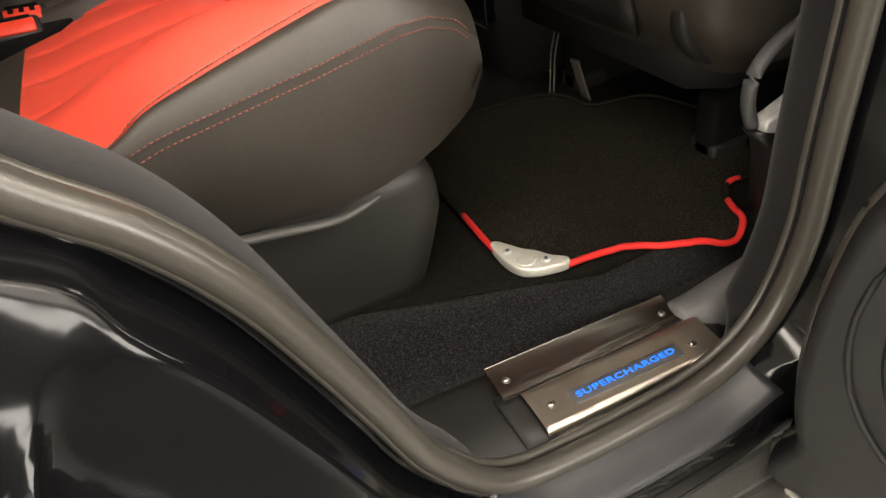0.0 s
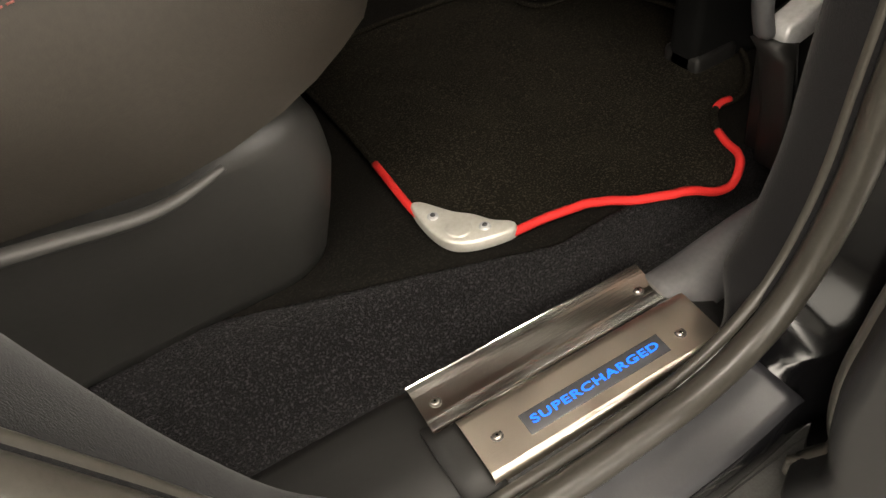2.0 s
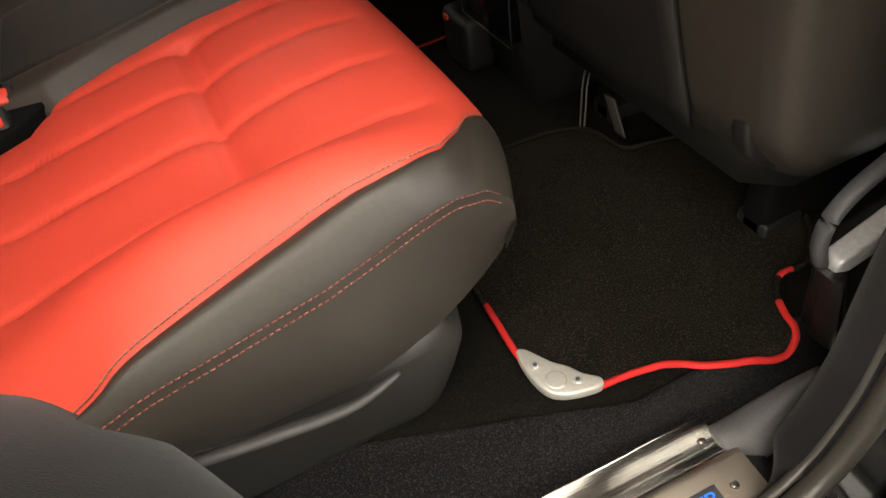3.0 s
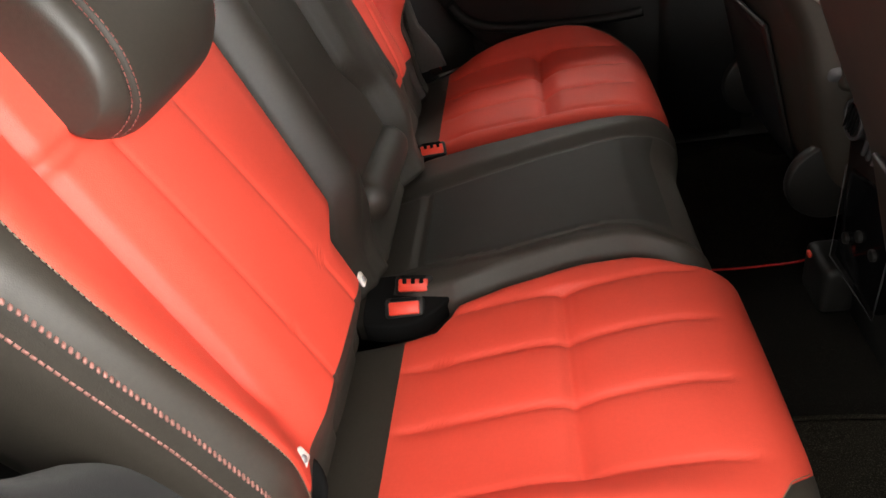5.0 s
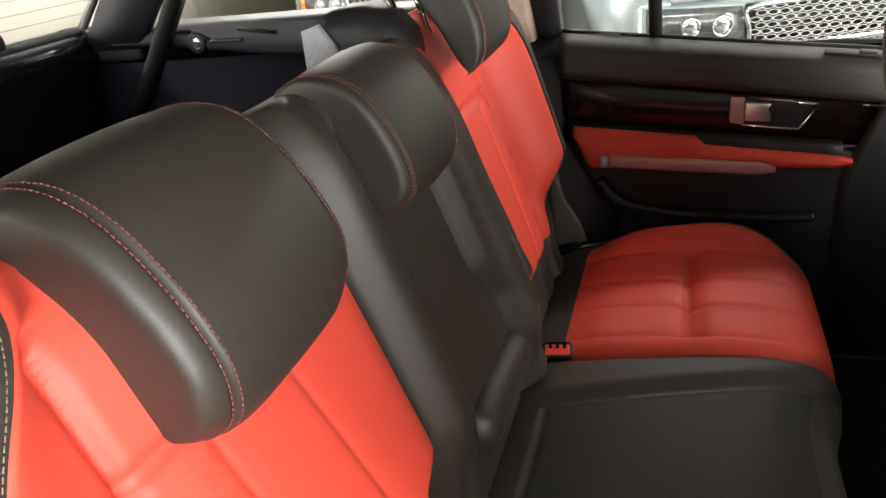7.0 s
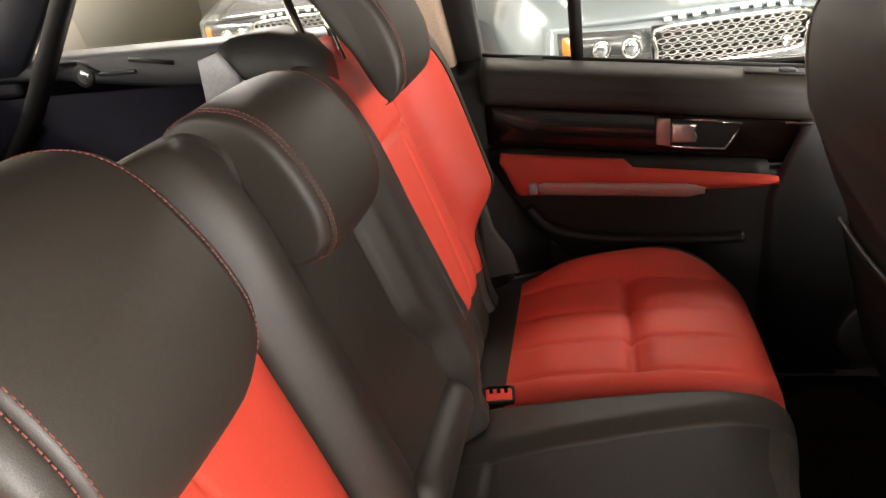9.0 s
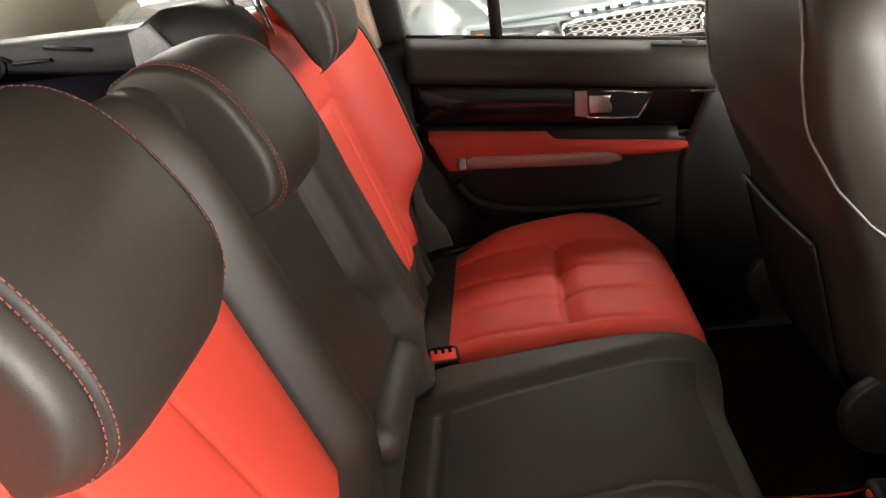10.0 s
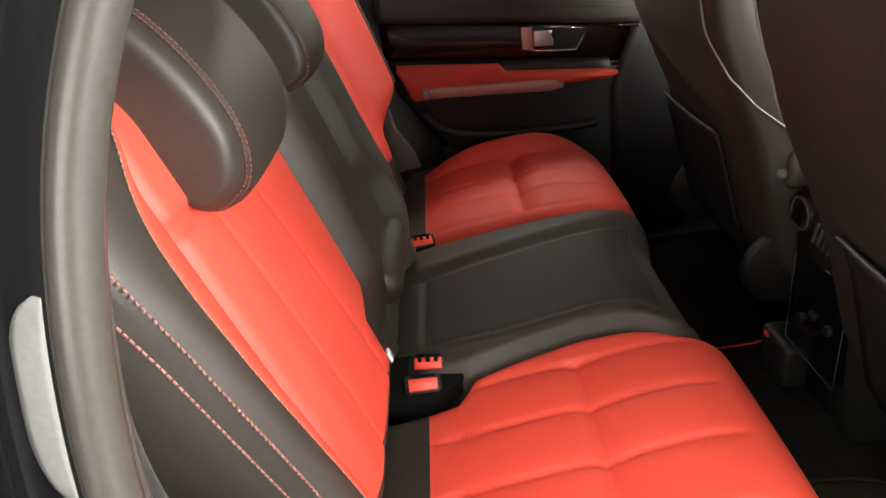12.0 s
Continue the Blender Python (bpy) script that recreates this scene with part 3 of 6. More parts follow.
g = part("heated_glass", plate([[(-1.55, 0.07, 1.405), (-1.55, 1.335, 1.405)], [(-1.235, 0.10, 1.69), (-1.235, 1.31, 1.69)]], 0.004, (-1, 0, 0)), GLASS, tail, "tailgate glass with heating wires", smooth=False)
g.visible_shadow = False
for k in range(9):
    f = 0.08 + 0.1 * k
    part("heating_wire", tube([(-1.546 + 0.32 * f, 0.12, 1.40 + 0.29 * f), (-1.546 + 0.32 * f, 1.31, 1.40 + 0.29 * f)], 0.0006, 5), PLASTIC, g)

# front of the cabin
part("dashboard", loft([[Vector((x, y, z)) for x, z in ((1.15, 0.6), (1.10, 0.9), (1.08, 1.08), (1.14, 1.16), (1.5, 1.2), (1.6, 1.1), (1.6, 0.6))] for y in (0.0, 0.4, 0.9, 1.42)], ring=True, caps=True), PLASTIC, car)
part("bulkhead", rbox((1.66, MID, 0.85), (0.06, 1.4, 0.8), 0.01), PLASTIC, car)
g = part("windscreen", plate([[(1.66, 0.0, 1.2), (1.66, 1.41, 1.2)], [(1.1, 0.1, 1.73), (1.1, 1.31, 1.73)]], 0.005, (1, 0, 0)), GLASS, car, smooth=False)
g.visible_shadow = False

# ---------------------------------------------------------------- floor carpet
def floor_z(x, y):
    top = max(0.048, 0.107 - 0.36 * x)
    rise = smooth01((y - 0.029) / (top - 0.029))
    return 0.502 + 0.052 * rise + 0.0025 * rise * noise.noise((x * 9, y * 9, 0.3))


XS = np.linspace(-0.42, 1.2, 120)


def carpet_top(x):
    return max(0.052, 0.110 - 0.36 * x)


part("floor_carpet", plate([[Vector((x, y, floor_z(x, y))) for y in np.linspace(carpet_top(x), 1.44, 60)] for x in XS], 0.02, (0, 0, -1)), CARPET, car, "worn black floor carpet")
# floor carpet carried over the sill, its lit slope put into the colour
part("lit_sill_carpet", plate([[Vector((x, y, floor_z(x, y) + 0.002 + 0.0012 * noise.noise((x * 130, y * 130, 1.0)))) for y in np.linspace(-0.02, carpet_top(x), 34)] for x in np.linspace(-0.42, 0.6, 260)], 0.02, (0, 0, -1)), LITCARPET, car, "fuzzy carpet over the sill, lightened for the light on its slope")

# ---------------------------------------------------------------- sill plate
sill_trim = thing("sill_trim", "black plastic inner sill trim", "trim", (0.05, -0.03, 0.49))
part("cover", loft([[Vector((x, y, z)) for y, z in ((-0.086, 0.478), (-0.086, 0.492), (-0.080, 0.500), (-0.025, 0.5035), (0.006, 0.504), (0.024, 0.505), (0.034, 0.502), (0.034, 0.478))] for x in np.linspace(-0.16, 0.30, 20)], ring=True, caps=True), PLASTIC, sill_trim)
part("end_cap", loft([[Vector((x, y, z + 0.004)) for y, z in ((-0.080, 0.499), (-0.055, 0.504), (-0.026, 0.506), (-0.010, 0.508), (-0.010, 0.496), (-0.08, 0.49))] for x in (-0.022, 0.0, 0.012)], ring=True, caps=True), PLASTIC, sill_trim)
part("end_cap", loft([[Vector((x, y, z + 0.003)) for y, z in ((-0.080, 0.499), (-0.055, 0.504), (-0.026, 0.506), (-0.002, 0.508), (-0.002, 0.496), (-0.08, 0.49))] for x in (0.215, 0.238, 0.256)], ring=True, caps=True), PLASTIC, sill_trim)
KICK_X = [0.222, 0.254, 0.287, 0.316, 0.350]
rows = []
for x in np.linspace(0.222, 0.350, 16):
    a, c, z = lerp(x, KICK_X, [0.010, 0.008, 0.006, 0.003, -0.004]), lerp(x, KICK_X, [-0.012, -0.023, -0.020, -0.015, -0.020]), lerp(x, KICK_X, [0.517, 0.524, 0.534, 0.544, 0.558])
    rows.append([Vector((x, a + (c - a) * f, z + 0.003 * math.sin(math.pi * f))) for f in np.linspace(0, 1, 9)] + [Vector((x, c - 0.02 * f, z - 0.018 * f)) for f in (0.4, 1.0)])
part("kick_panel", plate(rows, 0.02, (0, 0, -1)), KICKPL, sill_trim, "satin grey plastic kick panel")

plate_ob = thing("sill_plate", "polished steel sill plate with a glowing blue word", "sill plate", (0.1, -0.025, 0.505))
STRIP = spline([(0.0225, 0.5206), (0.0205, 0.5198), (0.012, 0.5175), (0.0, 0.5150), (-0.008, 0.5137), (-0.014, 0.5123), (-0.0185, 0.5113), (-0.0205, 0.5120)], 26)
FACE = spline([(-0.0208, 0.5122), (-0.0228, 0.5135), (-0.026, 0.5139), (-0.032, 0.5135), (-0.066, 0.5095), (-0.0705, 0.5088), (-0.0738, 0.5068), (-0.0752, 0.503), (-0.0758, 0.496)], 30)
part("polished_strip", plate([[Vector((x, y, z)) for y, z in STRIP] for x in (-0.0145, 0.224)], 0.0012, (0, 0, -1)), STEEL, plate_ob, smooth=False)
part("face_plate", plate([[Vector((x, y, z)) for y, z in FACE] for x in (0.004, 0.236)], 0.0012, (0, 0.25, -1)), BRUSHED, plate_ob, "brushed steel face", smooth=False)
part("end_tab", rbox((0.2375, -0.0735, 0.503), (0.004, 0.005, 0.012), 0.0012, 2), BRUSHED, plate_ob)
SLOPE = math.degrees(math.atan2(0.004, 0.036))
panel = part("display_panel", rbox((0.1165, -0.0525, 0.5116), (0.140, 0.0185, 0.0016), 0.0006, m=pose(0, 0, 0, SLOPE, 0, 0)), PANELBLUE, plate_ob, "dark translucent display strip")
txt = bpy.data.curves.new("letters", "FONT")
txt.body, txt.size, txt.extrude, txt.align_x, txt.align_y, txt.offset = "SUPERCHARGED", 0.0165, 0.0003, "CENTER", "CENTER", 0.0003
txt.space_character = 1.12
tmp = new("letters_tmp", txt)
bpy.context.view_layer.update()
me = bpy.data.meshes.new_from_object(tmp.evaluated_get(bpy.context.evaluated_depsgraph_get()))
bpy.data.objects.remove(tmp)
bm = bmesh.new()
bm.from_mesh(me)
wid = max(v.co.x for v in bm.verts) - min(v.co.x for v in bm.verts)
bmesh.ops.scale(bm, vec=(0.127 / wid, 0.58, 1), verts=bm.verts)
bmesh.ops.transform(bm, matrix=Matrix.Translation((0.1165, -0.0525, 0.5129)) @ pose(0, 0, 0, SLOPE, 0, 0), verts=bm.verts)
part("letters", bm, GLOWBLUE, panel, "glowing blue letters reading SUPERCHARGED", smooth=False)
for x, y, z in ((0.0, 0.002, 0.5152), (0.207, 0.0, 0.5150), (0.024, -0.048, 0.5115), (0.205, -0.053, 0.5110)):
    ring = part("screw_washer", cyl((x, y, z - 0.001), (x, y, z + 0.0004), 0.0052, sides=20, bevel=0.0002), ARCHPL, plate_ob)
    s = part("screw", cyl((x, y, z - 0.001), (x, y + 0.0002, z + 0.0014), 0.0042, 0.0030, 20, 0.0006), SATIN, plate_ob)
    part("socket", cyl((x, y, z + 0.0010), (x, y, z + 0.0017), 0.0012, sides=6), NEARBLACK, s)

plate_ob.matrix_basis = plate_ob.matrix_basis @ pose(0, 0, 0, 0, 2.4, 0)
sill_trim.matrix_basis = sill_trim.matrix_basis @ pose(0, 0, 0, 0, 2.0, 0)

# ---------------------------------------------------------------- floor mat
MAT_EDGE = [(0.086, 0.30), (0.083, 0.22), (0.080, 0.160), (0.086, 0.112), (0.126, 0.086), (0.170, 0.080), (0.212, 0.069), (0.250, 0.045), (0.290, 0.030), (0.338, 0.024), (0.358, 0.036), (0.366, 0.060), (0.380, 0.086), (0.405, 0.106), (0.445, 0.108), (0.50, 0.16), (0.525, 0.26), (0.50, 0.375), (0.445, 0.40), (0.405, 0.41), (0.395, 0.46), (0.375, 0.495), (0.30, 0.515), (0.12, 0.51), (0.09, 0.47), (0.087, 0.38)]


def floor_mat(far):
    def ground(x, y):
        top = max(0.032, 0.107 - 0.36 * x)
        return 0.554 if far else 0.508 + 0.046 * smooth01((y - 0.012) / (top - 0.012)) + 0.0025 * noise.noise((x * 9, y * 9, 0.3))
    edge = [Vector((x, flip_mat(y, far), ground(x, y) + 0.006)) for x, y in spline(MAT_EDGE, 170, closed=True)]
    t = thing("floor_mat", "black carpet floor mat with bright red bound edge", "floor mat", (0.25, flip_mat(0.25, far), 0.553), "floor mats")
    mid_pt = Vector((0.26, flip_mat(0.28, far), 0.558))
    rows = []
    for s in np.linspace(1.0, 0.02, 26):
        row = []
        for p in edge:
            q = mid_pt + (p - mid_pt) * s
            row.append(Vector((q.x, q.y, ground(q.x, q.y) + 0.0085 + 0.0015 * noise.noise((q.x * 25, q.y * 25, 0)) - 0.004 * (s > 0.995))))
        rows.append(row)
    rows.insert(0, [p + Vector((0, 0, -0.005)) for p in edge])
    part("pad", loft(rows, ring=True, caps=True), MAT, t)
    bind = [p + Vector((0, 0, 0.002 + 0.0012 * noise.noise((p.x * 90, p.y * 90, 2)))) for p in edge]
    # the red binding is coloured dark along the edges that lie in shade
    if far:
        part("red_binding", tube([p - Vector((0, 0, 0.002)) for p in bind[138:154]], 0.0022, 8), REDTRIM, t, "red fabric binding")
        part("shaded_binding", tube(bind[155:] + bind[:137], 0.0035, 8), MAT, t)
    else:
        part("red_binding", tube(bind[4:77], 0.0042, 8), REDTRIM, t, "bright red fabric binding")
        part("shaded_binding", tube(bind[76:] + bind[:5], 0.0035, 8), MAT, t)
        part("red_binding", tube([p + Vector((0, 0, 0.001)) for p in bind[84:89]], 0.0038, 8), REDTRIM, t, "bright red fabric binding")
    return t


def flip_mat(y, far):
    return 2 * MID - y if far else y


fmat = floor_mat(False)
floor_mat(True)
CORNER = [(0.078, 0.164), (0.075, 0.130), (0.080, 0.104), (0.092, 0.091), (0.112, 0.083), (0.135, 0.0795), (0.140, 0.089), (0.127, 0.103), (0.118, 0.119), (0.106, 0.133), (0.097, 0.149), (0.088, 0.164)]
corner = part("corner_plate", prism([tuple(p) for p in spline(CORNER, 60, closed=True)], 0.556, 0.5695, "z", 0.003, 3), ALU, fmat, "cast aluminium corner plate")
part("emboss", cyl((0.0965, 0.1095, 0.568), (0.0965, 0.1095, 0.5708), 0.013, 0.011, 28, 0.001), ALU, corner)
for x, y in ((0.0865, 0.137), (0.116, 0.0975)):
    rv = part("rivet", cyl((x, y, 0.568), (x, y, 0.5715), 0.0058, 0.0048, 18, 0.0008), SILVERPL, corner)
    part("rivet_hole", cyl((x, y, 0.5705), (x, y, 0.5722), 0.0024, sides=12), GREYPL, rv)

# ---------------------------------------------------------------- rear seats
def groove(d, width, depth):
    return -depth * math.exp(-(d / width) ** 2)


def flip(y, far, total):
    return total - y if far else y


X_REAR, X_NOSE = -0.42, 0.094
TOP_X = [-0.42, -0.33, -0.25, -0.127, -0.05, 0.0, 0.04]
TOP_Z = [0.842, 0.864, 0.878, 0.895, 0.903, 0.905, 0.900]


def cushion_top(x):
    z = lerp(min(x, 0.03), TOP_X, TOP_Z)
    if x > 0.02:
        z -= 0.062 * (1 - math.sqrt(max(0.0, 1 - ((x - 0.02) / (X_NOSE - 0.02)) ** 2)))
    return z


def cushion_low(x):
    z = lerp(x, [-0.42, -0.30, -0.2, -0.1, -0.05, 0.0, 0.035, 0.06, 0.08, X_NOSE], [0.80, 0.775, 0.752, 0.738, 0.738, 0.743, 0.750, 0.760, 0.772, 0.797])
    return min(z, cushion_top(x) - 0.001)


def outer_edge(x):
    return lerp(x, [-0.42, -0.28, -0.19, -0.10, 0.0, 0.06, X_NOSE], [0.045, 0.046, 0.050, 0.058, 0.076, 0.094, 0.105])


def red_edge(x):
    return lerp(x, [-0.42, -0.28, -0.19, -0.10, -0.03, 0.0, 0.035, 0.052, 0.062, 0.08, X_NOSE], [0.056, 0.066, 0.079, 0.092, 0.101, 0.107, 0.122, 0.145, 0.172, 0.190, 0.21])


LINES = (0.471, 0.378, 0.283, 0.183)
CROSS = -0.127


def inner_edge(x):
    """Where the near outer cushion meets the middle one; it is cut back round the buckles."""
    return lerp(x, [-0.42, -0.33, -0.292, -0.266, -0.20, -0.10, -0.03, 0.03, X_NOSE], [0.458, 0.452, 0.458, 0.503, 0.522, 0.540, 0.538, 0.518, 0.505])


def crest(x, y):
    """The raised outer bolster of a seat cushion."""
    along = smooth01((x + 0.37) / 0.20) * (1 - smooth01((x + 0.10) / 0.22))
    return 0.036 * along * math.exp(-((y - 0.130) / 0.046) ** 2)


def quilting(x, y, lines=LINES, cross=CROSS, deep=1.0):
    """The stitched channels of the red seat facing."""
    dz = 0.0
    shift = 0.012 * smooth01((x - cross) / 0.15) if x > cross else -0.008 * smooth01((cross - x) / 0.2)
    fade = 1 - smooth01((x - 0.01) / 0.05)
    if x < -0.30:
        fade *= 1 - smooth01((-0.30 - x) / 0.04)
    for l in lines:
        dz += groove(y - l - shift, 0.0042, 0.0040) * fade
        dz += groove(y - l - shift, 0.016, 0.0030) * fade
    inside = smooth01((y - lines[-1] + 0.01) / 0.01) * (1 - smooth01((y - lines[0] - 0.0) / 0.01))
    dz += deep * (groove(x - cross, 0.0042, 0.0060) + groove(x - cross - 0.004, 0.022, 0.0075)) * inside
    return dz


def outer_cushion(far):
    total = 1.441
    t = thing("rear_outer_seat", "red and black leather rear seat, far side of the bench" if far else "red leather rear seat with black bolsters and red stitching", "car seat", (-0.2, flip(0.28, far, total), 0.56), "rear bench")
    xs = list(np.linspace(X_REAR, -0.02, 70)) + list(X_NOSE - (X_NOSE + 0.02) * (1 - np.sin(np.linspace(0, math.pi / 2, 26)[1:])))
    side, bolster, facing, under, rear = [], [], [], [], []
    for x in xs:
        zt, zb, yo, yr = cushion_top(x) + (0.012 * smooth01((x + 0.36) / 0.1) if far else 0.0), cushion_low(x), outer_edge(x), red_edge(x)
        h = zt - zb
        yin = 0.515 if far else inner_edge(x)
        drop = min(0.036 + 0.45 * crest(x, yr), h * 0.5)
        def P(y, z):
            nose = 0.046 * smooth01((0.24 - y) / 0.19) ** 1.5 * smooth01((x + 0.12) / 0.2)
            tuck = 0.052 * smooth01((0.132 - y) / 0.075) * (1 - smooth01((x + 0.345) / 0.13))
            return Vector((x - nose + tuck, flip(y, far, total), z))
        zr = zt + crest(x, yr)
        stitch_z = min(lerp(x, [-0.42, -0.272, -0.181, -0.087, 0.0, 0.04, 0.07, X_NOSE], [0.845, 0.862, 0.873, 0.883, 0.888, 0.884, 0.872, 0.845]), zr - min(0.010, 0.3 * h))
        drop = zr - stitch_z
        side.append([P(yo + 0.028 * (1 - math.sin(f * math.pi / 2)) + 0.002 - 0.004 * math.sin(f * math.pi), zb + (stitch_z - zb) * f) for f in np.linspace(0, 1, 12)])
        arc = []
        for f in np.linspace(0, 1, 14):
            y = yo + 0.002 + (yr - yo - 0.002) * f
            z = stitch_z + (drop - 0.004) * math.sin(f * math.pi / 2) ** 0.8 + 0.006 * math.sin(f * math.pi)
            arc.append(P(y, z - 0.002 * (f < 0.02)))
        bolster.append(arc)
        row = []
        for f in np.linspace(0, 1, 110):
            y = yr + (yin - yr) * f
            z = zt - 0.004 + 0.004 * math.sin(f * math.pi) + crest(x, y)
            z -= 0.0035 * math.exp(-((y - yr) / 0.004) ** 2)
            z -= 0.030 * max(0.0, (y - yin + 0.035) / 0.035) ** 2 * min(1.0, h / 0.06)
            z += quilting(x, y, deep=1.7 if far else 1.0) * min(1.0, h / 0.04)
            row.append(P(y, max(z, zb)))
        for d in (0.4, 0.8, 1.0):
            row.append(P(yin + 0.003, row[109].z * (1 - d) + zb * d))
        facing.append(row)
        under.append([P(yo + 0.03, zb), P(0.3, zb), P(yin + 0.003, zb)])
    k = min(range(len(xs)), key=lambda i: abs(xs[i] + 0.335))
    part("side_panel", loft(side), BLACK, t, "black leather side panel")
    part("bolster", loft(bolster), BLACK, t, "black leather bolster")
    part("red_facing", loft([r for r in facing[k:]]), RED, t, "red leather facing with stitched channels")
    part("rear_strip", loft([r for r in facing[:k + 1]]), BLACK, t, "black leather strip")
    part("underside", loft(under), PLASTIC, t)
    zl = cushion_low(X_NOSE)
    roll_under = lambda p: [p + Vector((-0.012 * (1 - math.cos(f * 1.5)), 0, (zl - p.z) * f)) for f in (0.0, 0.25, 0.5, 0.75, 1.0)]
    part("front_face", loft([roll_under(p) for p in facing[-1][:110]]), RED, t)
    part("front_corner", loft([roll_under(p) for p in bolster[-1]]), BLACK, t)
    seam = [r[0] for r in bolster]
    part("stitching", dashes([p + Vector((0, 0.0015 if far else -0.0015, 0.004)) for p in seam[18:88]], 0.0052, 0.0036, 0.00045), THREAD, t, "double row of red stitches")
    part("stitching", dashes([p + Vector((0, 0.0002 if far else -0.0012, -0.0052)) for p in seam[18:88]], 0.0052, 0.0036, 0.00045), THREAD, t, "double row of red stitches")
    part("piping", tube([r[0] + Vector((0, 0, 0.0008)) for r in facing[k:88]], 0.0016, 6), BLACK, t)
    part("edge_stitching", dashes([r[1] + Vector((0, 0, 0.0022)) for r in facing[k:88]], 0.0048, 0.0034, 0.00045), PALETHREAD, t, "pale stitches along the red facing")
    # pull-up strip and moulded base below
    sy = [Vector((x, flip(y, far, total), z)) for x, y, z in spline([(-0.30, 0.080, 0.762), (-0.24, 0.075, 0.753), (-0.17, 0.072, 0.743), (-0.115, 0.073, 0.735), (-0.07, 0.080, 0.740)], 30)]
    part("edge_strip", tube(sy, lambda f: 0.0068 * math.sqrt(max(0.02, math.sin(math.pi * (0.1 + 0.85 * f)))), 10, flat=0.7), BASEPL, t, "grey plastic lower edge strip")
    rows = []
    for z in np.linspace(0.553, 0.748, 14):
        ys = 0.092 + 0.062 * (0.748 - z) / 0.195
        xf = lerp(z, [0.553, 0.61, 0.66, 0.70, 0.735, 0.748], [0.006, 0.016, 0.022, 0.016, 0.000, -0.02])
        top = 0.02 * smooth01((z - 0.735) / 0.013)
        row = [(-0.34, ys + top), (-0.2, ys + top), (xf - 0.06, ys + top)]
        row += [(xf - 0.06 + 0.06 * math.sin(a), ys + top + 0.06 - 0.06 * math.cos(a)) for a in np.linspace(0.2, math.pi / 2, 8)]
        row += [(xf, 0.50), (-0.34, 0.50)]
        rows.append([Vector((x, flip(y, far, total), z)) for x, y in row])
    part("base_cover", loft(rows, ring=True, caps=True), BASEPL, t, "moulded dark plastic seat base")
    return t


REC = Vector((-0.312, 0, 0.95)).normalized()
NRM = Vector((REC.z, 0, -REC.x))
FOOT = Vector((-0.362, 0, 0.9))


def back_pt(y, h, e):
    """A point of the backrest: across, up along it, proud of it."""
    return FOOT + REC * h + NRM * e + Vector((0, y, 0))


H_S = [0.0, 0.05, 0.15, 0.29, 0.40, 0.45, 0.478, 0.500, 0.520, 0.545, 0.60]
Y_S = [0.135, 0.132, 0.124, 0.102, 0.093, 0.104, 0.126, 0.160, 0.184, 0.190, 0.19]
TOP_H = 0.575


def roll(h):
    """How the backrest's front rolls back at its top."""
    f = max(0.0, (h - 0.47) / (TOP_H - 0.47))
    return -0.085 * (1 - math.sqrt(max(0.0, 1 - f * f))) - 0.008 * f


